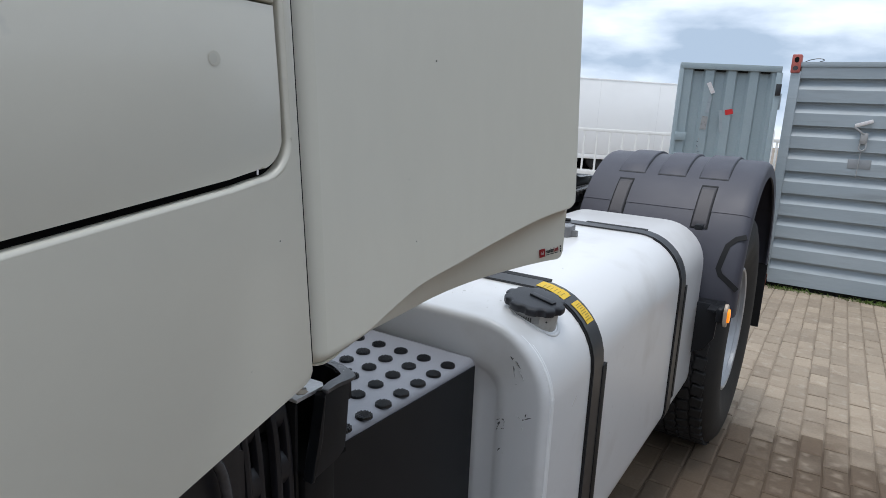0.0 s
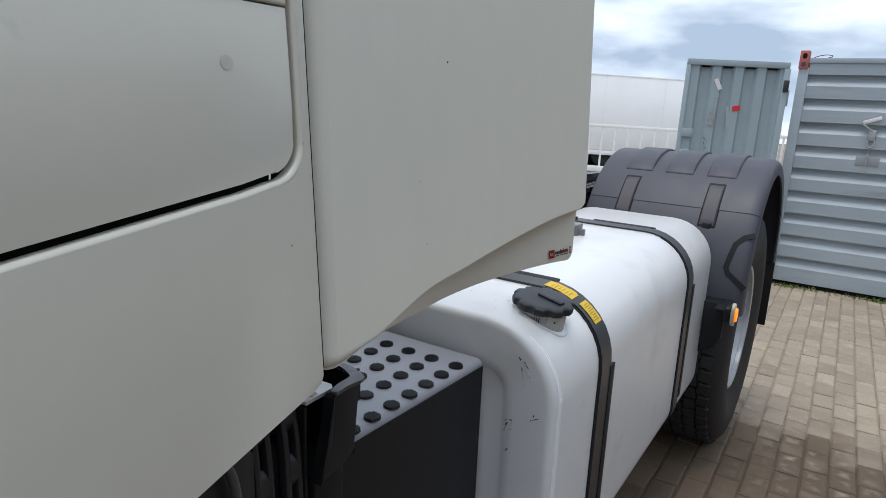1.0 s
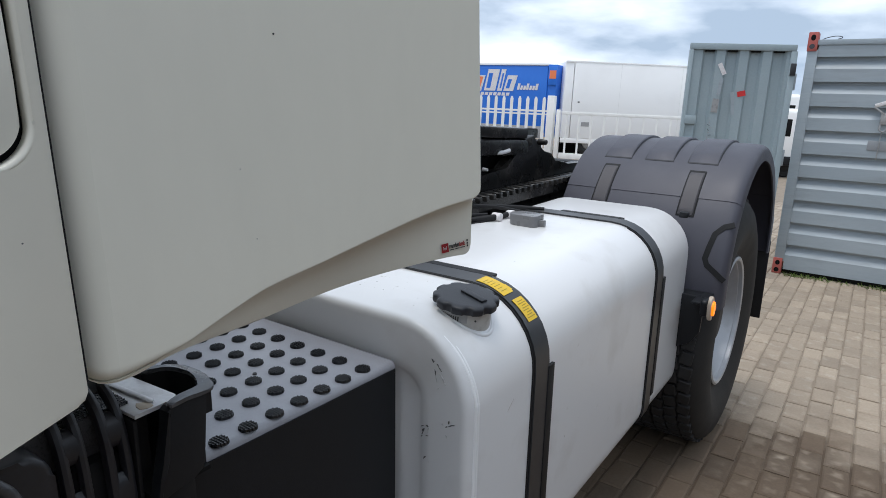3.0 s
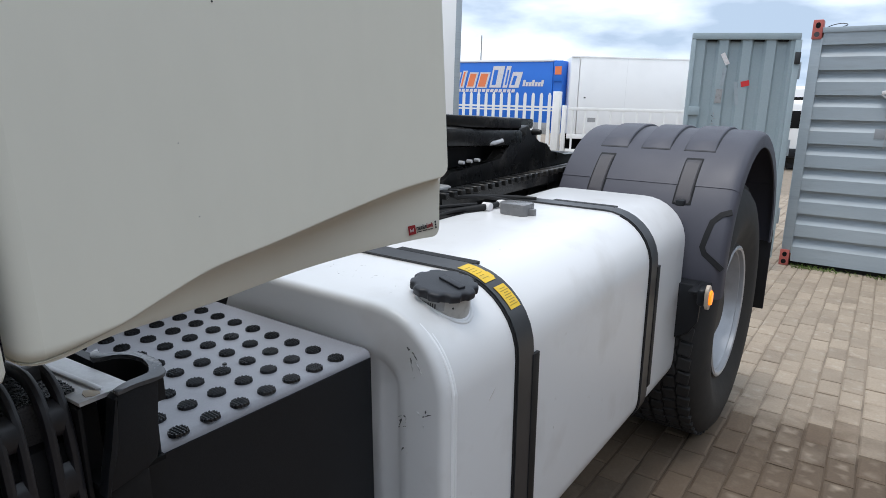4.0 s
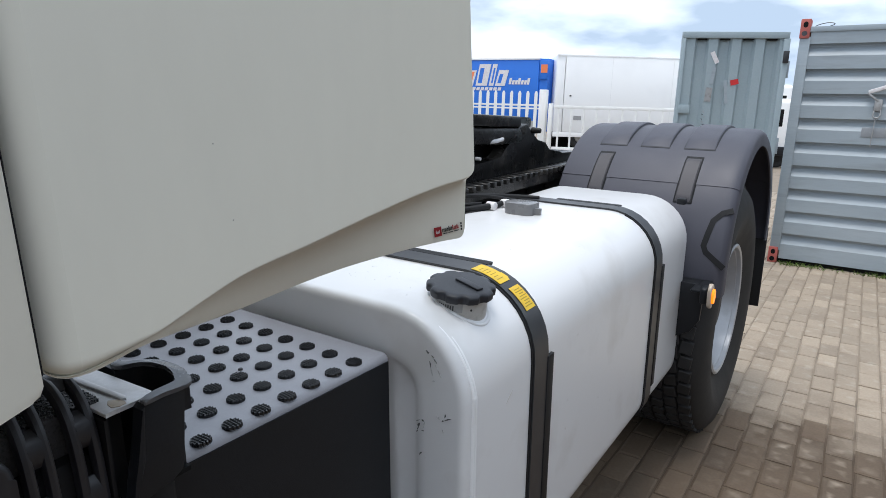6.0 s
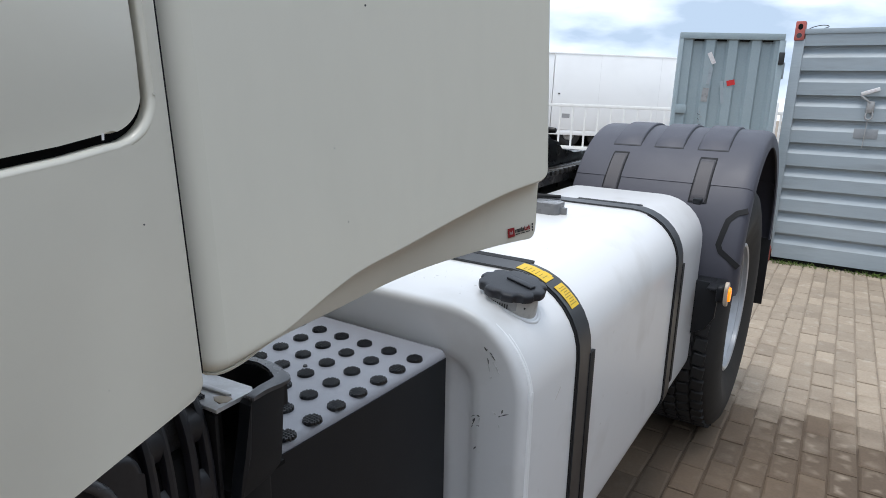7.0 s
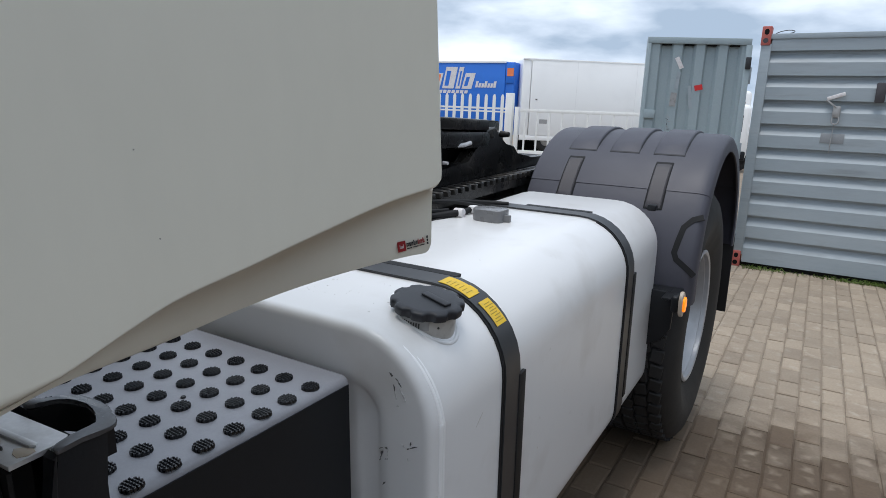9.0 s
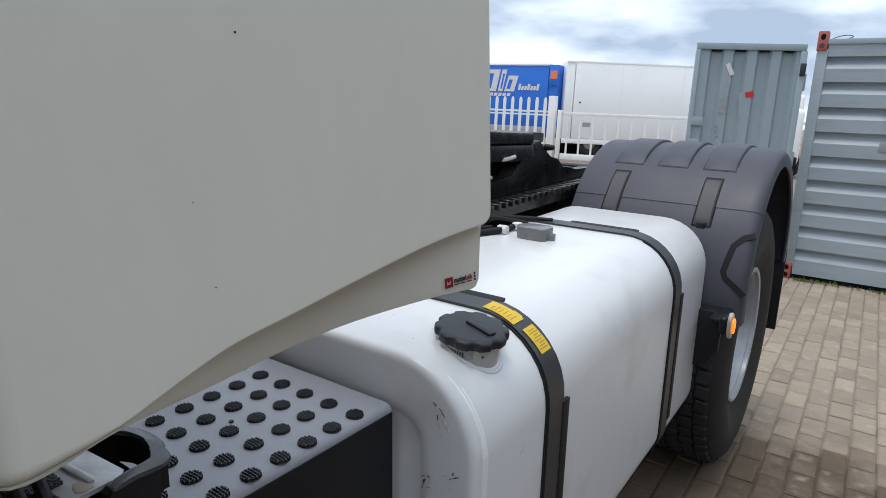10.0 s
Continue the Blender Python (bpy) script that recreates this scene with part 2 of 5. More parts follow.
WALL_GREY = stuff_of("hall_wall", (0.22, 0.22, 0.22), 0.6, spot=(0.17, 0.17, 0.17), spot_scale=0.6)
GRASS = stuff_of("weed_green", (0.10, 0.16, 0.025), 0.6, island=0.4)
SAND = stuff_of("joint_sand", (0.25, 0.20, 0.15), 0.9, damp_shade=True, spot=(0.09, 0.075, 0.058), spot_scale=5.0, grain=0.2, grain_scale=120, bump=0.3, bump_scale=300, world=True)
BRICK = stuff_of("paver", (0.337, 0.272, 0.205), 0.8, spot=(0.22, 0.170, 0.128), spot_scale=4.5, spot_at=(0.46, 0.74), grain=0.16, grain_scale=90, bump=0.3, bump_scale=160, vary=0.15, world=True, damp_shade=True, fine=(0.45, 0.40, 0.33), fine_scale=14, fine_at=(0.55, 0.75))
BRICK_FAR = stuff_of("outer_paver", (0.337, 0.272, 0.205), 0.8, spot=(0.22, 0.170, 0.128), spot_scale=4.5, spot_at=(0.46, 0.74), grain=0.16, grain_scale=90, bump=0.3, bump_scale=160, island=0.15, world=True, damp_shade=True, fine=(0.45, 0.40, 0.33), fine_scale=14, fine_at=(0.55, 0.75))


# ---- mesh helpers ----
def smooth(me, angle=38):
    for p in me.polygons:
        p.use_smooth = True
    me.set_sharp_from_angle(angle=radians(angle))


def part(name, bm, material, parent=None, label="", at=None, angle=38):
    """Links a bmesh as one mesh object."""
    me = bpy.data.meshes.new(name)
    bmesh.ops.recalc_face_normals(bm, faces=bm.faces)
    bm.to_mesh(me)
    bm.free()
    me.materials.append(material)
    smooth(me, angle)
    ob = new(name, me)
    if parent:
        ob.parent = parent
    if at is not None:
        ob.matrix_basis = at
    if label:
        tagged(ob, label)
    return ob


def shared(name, me, parent, m):
    ob = new(name, me)
    ob.parent = parent
    ob.matrix_basis = m
    return ob


def box(x0, x1, y0, y1, z0, z1, bevel=0.0, seg=2, bm=None, m=None):
    bm = bm or bmesh.new()
    t = Matrix.Translation(((x0 + x1) / 2, (y0 + y1) / 2, (z0 + z1) / 2)) @ Matrix.Diagonal((x1 - x0, y1 - y0, z1 - z0, 1))
    made = bmesh.ops.create_cube(bm, size=1, matrix=(m @ t) if m else t)["verts"]
    if bevel:
        edges = list({e for v in made for e in v.link_edges})
        bmesh.ops.bevel(bm, geom=edges, offset=bevel, segments=seg, affect="EDGES", profile=0.5)
    return bm


def disc(r0, r1, depth, m, seg=24, bevel=0.0, bm=None):
    """A cone or cylinder along its own z axis, centred by m."""
    bm = bm or bmesh.new()
    v = bmesh.ops.create_cone(bm, cap_ends=True, segments=seg, radius1=r0, radius2=r1, depth=depth, matrix=m)["verts"]
    if bevel:
        caps = {f for x in v for f in x.link_faces if len(f.verts) > 4}
        edges = list({e for f in caps for e in f.edges})
        bmesh.ops.bevel(bm, geom=edges, offset=bevel, segments=2, affect="EDGES", profile=0.5)
    return bm


def prism(points, m, depth, bevel=0.0, bm=None, seg=2):
    """An outline in its own x, y plane, drawn out along its z by depth, placed by m."""
    bm = bm or bmesh.new()
    lo = [bm.verts.new(m @ Vector((x, y, 0))) for x, y in points]
    hi = [bm.verts.new(m @ Vector((x, y, depth))) for x, y in points]
    n = len(points)
    a = bm.faces.new(lo[::-1])
    b = bm.faces.new(hi)
    for i in range(n):
        bm.faces.new((lo[i], lo[(i + 1) % n], hi[(i + 1) % n], hi[i]))
    if bevel:
        bmesh.ops.bevel(bm, geom=list(a.edges) + list(b.edges), offset=bevel, segments=seg, affect="EDGES", profile=0.5)
    return bm


def loft(rings, closed=True, caps=True, bm=None):
    """Joins rings of points, each of the same number, into a skin."""
    bm = bm or bmesh.new()
    rows = [[bm.verts.new(p) for p in ring] for ring in rings]
    n = len(rows[0])
    for a, b in zip(rows, rows[1:]):
        for i in range(n if closed else n - 1):
            j = (i + 1) % n
            bm.faces.new((a[i], a[j], b[j], b[i]))
    if caps and closed:
        bm.faces.new(rows[0][::-1])
        bm.faces.new(rows[-1])
    return bm


def round_rect(w0, w1, h0, h1, r, seg=8):
    """The outline of a rounded rectangle; r: the four radii from the lower left, counter-clockwise."""
    out = []
    for (cx, cy, a0), rr in zip(((w0, h0, 180), (w1, h0, 270), (w1, h1, 0), (w0, h1, 90)), r):
        sx, sy = (1 if cx == w0 else -1), (1 if cy == h0 else -1)
        for i in range(seg + 1):
            a = radians(a0 + 90 * i / seg)
            out.append((cx + sx * rr + rr * math.cos(a), cy + sy * rr + rr * math.sin(a)))
    return out


def tube(points, r, bm=None, seg=10, ripple=0.0):
    """A hose along points."""
    bm = bm or bmesh.new()
    pts = [Vector(p) for p in points]
    fine = []
    for i in range(len(pts) - 1):
        p0, p1, p2, p3 = pts[max(i - 1, 0)], pts[i], pts[i + 1], pts[min(i + 2, len(pts) - 1)]
        for k in range(10):
            u = k / 10
            fine.append(0.5 * ((2 * p1) + (p2 - p0) * u + (2 * p0 - 5 * p1 + 4 * p2 - p3) * u * u + (3 * p1 - p0 - 3 * p2 + p3) * u ** 3))
    fine.append(pts[-1])
    rings = []
    for i, p in enumerate(fine):
        d = (fine[min(i + 1, len(fine) - 1)] - fine[max(i - 1, 0)]).normalized()
        s = d.cross(Vector((0.31, 0.17, 0.93))).normalized()
        t = d.cross(s)
        rr = r * (1 + ripple * (i % 2))
        rings.append([p + rr * (math.cos(2 * math.pi * k / seg) * s + math.sin(2 * math.pi * k / seg) * t) for k in range(seg)])
    return loft(rings, bm=bm)


def empty(name, m=Matrix()):
    ob = new(name)
    ob.empty_display_size = 0.2
    ob.matrix_basis = m
    return ob


AXIS_X = Matrix.Rotation(radians(90), 4, "Y")  # turns z into x

# ---- the truck ----
PITCH = 2.5  # the rear stands raised on its air springs
truck = empty("tractor_truck", Matrix.Translation((0, -1.99, 0)) @ Matrix.Rotation(radians(PITCH), 4, "X") @ Matrix.Translation((0, 1.99, 0)))
tagged(truck, "white tractor truck with raised rear, parked on brick paving", "truck")


def build_cab():
    cab = part("cab", box(-1.10, 1.03, -4.7, -2.60, 1.0, 2.9, 0.06, 3), CAB_WHITE, truck, "off-white painted cab body")
    # two unseen blocks, added to keep sky light off the tank front and step
    part("cab_rear", box(-1.0, 0.99, -2.62, -2.28, 1.24, 2.9, 0.04, 2), CAB_WHITE, cab)
    part("lower_cab", box(-1.10, 1.05, -4.6, -2.78, 0.32, 1.02, 0.05, 3), PLASTIC, cab)
    # the skin's plane: first along the truck, then up and slightly inwards
    skin = Matrix(((0, -0.08, -1, 1.108), (1, 0.01, 0, 0), (0, 1, -0.08, 1.13), (0, 0, 0, 1)))
    door_low = [(-4.3, -0.048), (-2.808, 0.167), (-2.640, 0.190), (-2.612, 0.1955)]
    TURNS = [7.5 * k for k in range(2, 13)]
    arc = [(-2.612 + 0.034 * math.sin(radians(a)), 0.2295 - 0.034 * math.cos(radians(a))) for a in TURNS]
    edge = door_low + arc + [(-2.578, 0.3), (-2.578, 0.4), (-2.578, 1.6)]
    frame_out = [(-2.5625, 0.008), (-2.566, 0.001), (-2.573, -0.002), (-2.632, -0.019), (-2.72, -0.045), (-3.3, -0.23), (-4.3, -0.23)]
    bm = prism([(y + 0.006, v - 0.004) for y, v in edge] + [(-2.562, 1.6)] + frame_out, skin, 0.03, 0.0022, seg=2)
    part("side_skin", bm, CAB_WHITE, cab)
    # the rounded edge of the skin round the locker
    rings = []
    for k, (y, v) in enumerate(edge):
        a = 10.0 if k < len(door_low) else min(90.0, TURNS[min(k - len(door_low), len(TURNS) - 1)])
        dy, dv = math.sin(radians(a)), -math.cos(radians(a))
        y = y + 0.003 * dy
        rings.append([tuple(skin @ Vector((y + d * dy, v + d * dv, w))) for d, w in ((0.0, 0.012), (0.0, 0.0048), (0.0004, 0.0030), (0.0014, 0.0014), (0.0030, 0.0003), (0.0044, -0.0001), (0.0056, 0.0002), (0.0060, 0.0010), (0.0060, 0.012))])
    part("skin_edge", loft(rings), CAB_WHITE, cab, angle=60)
    gap = 0.0066

    def inside(points, d, dz):
        return [(y - d, v + dz) for y, v in points]

    def thin(a):
        # the gap narrows round the corner
        return 0.0020 + (gap - 0.0020) * (1 - a / 90) ** 0.7

    low = inside(door_low, 0.0, gap) + [(y - thin(a) * math.sin(radians(a)), v + thin(a) * math.cos(radians(a))) for (y, v), a in zip(arc, TURNS)]
    low = low + [(-2.5800, 0.26), (-2.5800, 0.3392), (-4.3, 0.3392)]
    locker = part("locker_door", prism(low, skin @ Matrix.Translation((0, 0, 0.003)), 0.02, 0.0018, seg=2), CAB_WHITE, cab)
    up = [(-4.3, 0.3408), (-2.5800, 0.3408), (-2.5800, 1.6), (-4.3, 1.6)]
    part("upper_skin", prism(up, skin @ Matrix.Translation((0, 0, 0.0015)), 0.02, 0.0025, seg=3), CAB_WHITE, cab)
    # a black sheet behind the door gap stands in for its shade
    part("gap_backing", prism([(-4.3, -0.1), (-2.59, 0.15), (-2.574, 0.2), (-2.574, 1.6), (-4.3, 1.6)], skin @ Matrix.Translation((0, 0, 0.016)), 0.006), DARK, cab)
    # specks, a shallow nick at the edge and a rubbed spot on the lower skin and the door
    for y, z, r, mat in ((-2.592, 1.269, 0.0007, MARK_GREY), (-2.570, 1.358, 0.0012, FAINT), (-2.642, 1.421, 0.0058, RUBBED), (-2.643, 1.421, 0.0036, FAINT), (-2.635, 1.162, 0.0006, FAINT)):
        v = z - 1.13
        part("paint_mark", disc(r, r * 0.9, 0.0006 if r < 0.005 else 0.0004, skin @ Matrix.Translation((y - 0.01 * v, v, 0.0 if z < 1.4 else 0.0028)), 14), mat, cab)
    # a thin dark strip paints the shade in the gap beside the fairing
    part("gap_seal", prism([(-2.5622, 0.016), (-2.5615, 0.017), (-2.5615, 1.6), (-2.5622, 1.6)], skin @ Matrix.Translation((0, 0, 0.0010)), 0.03), RUBBER, cab, "dark strip painted as the gap's shade beside the fairing")
    # a chip of paint at the door's lower corner
    part("paint_chip", prism([(-2.6140, 0.1985), (-2.6128, 0.1985), (-2.6122, 0.2030), (-2.6134, 0.2035)], skin @ Matrix.Translation((0, 0, -0.0008)), 0.001), PAPER, cab)


def curve(table, y):
    """A value read off a table of (place, value), on a smooth line through its places."""
    k = max(0, min(len(table) - 2, sum(1 for a, _ in table if a <= y) - 1))
    (y0, v0), (y1, v1) = table[k], table[k + 1]
    slope = [(table[min(i + 1, len(table) - 1)][1] - table[max(i - 1, 0)][1]) / (table[min(i + 1, len(table) - 1)][0] - table[max(i - 1, 0)][0]) for i in (k, k + 1)]
    u, h = max(0.0, min(1.0, (y - y0) / (y1 - y0))), y1 - y0
    return v0 * (1 + 2 * u) * (1 - u) ** 2 + v1 * u * u * (3 - 2 * u) + h * slope[0] * u * (1 - u) ** 2 - h * slope[1] * u * u * (1 - u)


CREASE = [(-2.557, 1.148), (-2.551, 1.1383), (-2.539, 1.1311), (-2.511, 1.131), (-2.461, 1.1405), (-2.398, 1.1601), (-2.357, 1.172), (-2.278, 1.1856), (-2.189, 1.2043), (-2.091, 1.2257), (-2.011, 1.2382)]
LIP = [(-2.557, 1.1462), (-2.551, 1.1367), (-2.539, 1.1298), (-2.511, 1.1274), (-2.466, 1.1320), (-2.408, 1.1324), (-2.34, 1.1340), (-2.261, 1.1416), (-2.169, 1.1525), (-2.077, 1.1602), (-2.039, 1.1622)]
DEPTH = [(-2.561, 0.0), (-2.5, 0.006), (-2.42, 0.024), (-2.32, 0.04), (-2.2, 0.048), (-2.01, 0.046)]


def fair_x(y, z):
    d = y + 2.36  # the panel is slightly hollow along its length
    return 1.0865 + 0.05 * d + 0.38 * d * d - 0.05 * (z - 1.23)


LEFT, RIGHT = -2.558, -2.012


def rounding(s, r):
    """How far a corner of radius r has drawn back, at the distance s from its end."""
    return r - math.sqrt(max(0, r * r - (r - s) ** 2)) if s < r else 0.0


def lip_point(y, k):
    """A place on the fairing's tucked-in lower lip, from the crease (k = 0) to its edge (k = 1)."""
    s, e = y - LEFT, RIGHT - y
    zc, dp = curve(CREASE, y) + rounding(e, 0.016), curve(DEPTH, y)
    # it turns under the crease, stands up again at its edge and flattens out towards the rear end
    flat = max(0.0, 1 - e / 0.24) ** 1.4
    zb = min(curve(LIP, y) - (0.28 + 0.20 * (1 - flat)) * dp + rounding(e, 0.010), zc - 0.001)
    inward = dp * ((1 - flat) * (0.80 * (1 - (1 - k) ** 8) + 0.42 * (1 - (1 - k) ** 2)) + flat * (0.26 * (1 - (1 - k) ** 9)))
    x = fair_x(y, zc) - rounding(s, 0.03) - 0.004 - inward
    return Vector((x, min(y, RIGHT - 0.001), zc + (zb - zc) * k))


def build_fairing():
    ys = [LEFT + s for s in (0, 0.002, 0.005, 0.009, 0.014, 0.021, 0.03)]
    ys += [-2.528 + (2.528 - 2.026) * i / 52 for i in range(53)] + [-2.022, -2.018, -2.015, -2.0125, -2.0108, RIGHT]
    rings = []
    for y in ys:
        s, e = y - LEFT, RIGHT - y
        roll = rounding(s, 0.03) + rounding(e, 0.003)
        zc = curve(CREASE, y) + rounding(e, 0.016)
        soft = max(0.5, 1.9 - curve(DEPTH, y) / 0.011)
        out = []
        for z in (2.3, 1.9, 1.6, 1.45, 1.35, zc + 0.05, zc + 0.024, zc + 0.008 * soft):
            out.append((fair_x(y, z) - roll, y, z))
        x = fair_x(y, zc) - roll
        for a in (18, 36, 54, 72, 90):
            out.append((x - 0.006 * soft * (1 - math.cos(radians(a))), y, zc + 0.008 * soft * (1 - math.sin(radians(a)))))
        for k in (0.02, 0.05, 0.09, 0.14, 0.20, 0.28, 0.42, 0.58, 0.78, 0.95):
            out.append(tuple(lip_point(y, k)))
        p = lip_point(y, 1.0)
        out.append((p.x - 0.001, p.y, p.z + 0.0008))
        out.append((p.x - 0.004, p.y, p.z))
        out.append((fair_x(y, p.z) - 0.075, p.y, p.z + 0.004))
        out.append((fair_x(y, 2.3) - 0.055, y, 2.3))
        rings.append(out)
    fairing = part("side_fairing", loft(rings), FAIR_WHITE, truck, "off-white plastic side fairing behind the cab", angle=50)
    for y, z, r in ((-2.325, 1.441, 0.0013), (-2.379, 1.305, 0.0006), (-2.366, 1.230, 0.0006)):
        m = Matrix.Translation((fair_x(y, z), y, z)) @ AXIS_X
        part("paint_mark", disc(r, r * 0.8, 0.0012, m, 8), INK, fairing)
    # the small sticker on the lip: a red square and dark and red bars
    a, b = lip_point(-2.070, 0.91), lip_point(-2.024, 0.88)
    u = (b - a).normalized()
    v = (lip_point(-2.06, 0.70) - lip_point(-2.06, 0.92)).normalized()
    w = u.cross(v).normalized()
    v = w.cross(u)
    on = Matrix(((u.x, v.x, w.x, a.x), (u.y, v.y, w.y, a.y), (u.z, v.z, w.z, a.z), (0, 0, 0, 1))) @ Matrix.Translation((0.0165, 0.0010, 0.0015)) @ Matrix.Diagonal((0.78, 0.92, 1, 1))

    def bar(name, x0, x1, y0, y1, mat, lift=0.0, label=""):
        part(name, prism([(x0, y0), (x1, y0), (x1, y1), (x0, y1)], on @ Matrix.Translation((0, 0, lift)), 0.0004), mat, fairing, label)

    bar("sticker", 0.0006, 0.0150, 0.0004, 0.0150, STICKER_RED, 0.0006, "small red square sticker beside dark and red bars")
    for k in range(4):
        bar("sticker_mark", 0.0040 + 0.002 * k, 0.0048 + 0.002 * k, 0.0050, 0.0105 if k % 3 == 0 else 0.0085, PAPER, 0.0012)
    x = 0.0168
    for k in range(8):
        wide = 0.0048 if k in (0, 5) else 0.0040
        low, high = 0.0055, 0.0128 if k in (3, 5, 7) else 0.0108
        mat = INK if k < 5 else STICKER_RED
        bar("sticker_bar", x, x + 0.0014, low, high, mat, 0.0006)
        bar("sticker_bar", x + wide - 0.0020, x + wide - 0.0008, low, 0.0106, mat, 0.0006)
        bar("sticker_bar", x, x + wide - 0.0008, low if k % 2 else 0.0092, low + 0.0014 if k % 2 else 0.0106, mat, 0.0011)
        x += wide
    for k in range(3):
        bar("sticker_bar", 0.0170 + 0.0115 * k, 0.0265 + 0.0115 * k, 0.0020, 0.0033, INK, 0.0006)
    for k in range(3):
        bar("sticker_bar", 0.0540, 0.0568, 0.0015 + 0.0045 * k, 0.0048 + 0.0045 * k, INK, 0.0006)


BOX_TOP = 0.915


def build_step_box():
    outline = [(0.475, 0.28), (0.961, 0.28), (0.961, BOX_TOP - 0.013)]
    outline += [(0.948 + 0.013 * math.cos(radians(a)), BOX_TOP - 0.013 + 0.013 * math.sin(radians(a))) for a in range(15, 91, 15)] + [(0.475, BOX_TOP)]
    bm = loft([[(x - (0.003 if x > 0.9 and e else 0), y, z - (0.003 if z > 0.8 and e else 0)) for x, z in outline] for y, e in ((-2.392, 1), (-2.389, 0), (-1.978, 0), (-1.975, 1))])
    for v in bm.verts:
        if v.co.x > 0.8:
            v.co.x -= 0.036 * (-1.975 - v.co.y)
    step = part("step_box", bm, BOX_LIT, truck, "dark grey step box with round black anti-slip knobs")
    # same plastic as the top; a black sheet paints the side's shade
    side = box(0.9612, 0.9630, -2.388, -1.979, 0.29, BOX_TOP - 0.0120, 0.0008, 1)
    for v in side.verts:
        v.co.x -= 0.036 * (-1.975 - v.co.y)
    part("side_cover", side, PLASTIC, step)
    # one knob: a round stud with a toothed top
    bm = disc(0.0124, 0.0116, 0.0044, Matrix.Translation((0, 0, 0.0022)), 20)
    for i in range(-3, 4):
        for j in range(-3, 4):
            if i * i + j * j <= 6:
                drop = 0.00012 * (i * i + j * j)
                disc(0.0021, 0.0011, 0.0030, Matrix.Translation((i * 0.0046, j * 0.0046, 0.0054 - drop)), 6, bm=bm)
    for k in range(14):
        a = 2 * math.pi * k / 14
        disc(0.0019, 0.0014, 0.0048, Matrix.Translation((0.0121 * math.cos(a), 0.0121 * math.sin(a), 0.0024)), 6, bm=bm)
    disc(0.0141, 0.0134, 0.0010, Matrix.Translation((0, 0, 0.0005)), 20, bm=bm)
    me = bpy.data.meshes.new("knob")
    bm.to_mesh(me)
    bm.free()
    me.materials.append(KNOB)
    for i in range(9):
        for j in range(8):
            shared("knob", me, step, Matrix.Translation((0.9375 - 0.0551 * i, -2.0388 - 0.0484 * j + 0.0008 * i, BOX_TOP - 0.0005)) @ Matrix.Rotation(random.uniform(-0.15, 0.15), 4, "Z"))
    part("screw", disc(0.004, 0.0034, 0.003, Matrix.Translation((0.806, -2.1625, BOX_TOP + 0.001)), 10), INK, step)


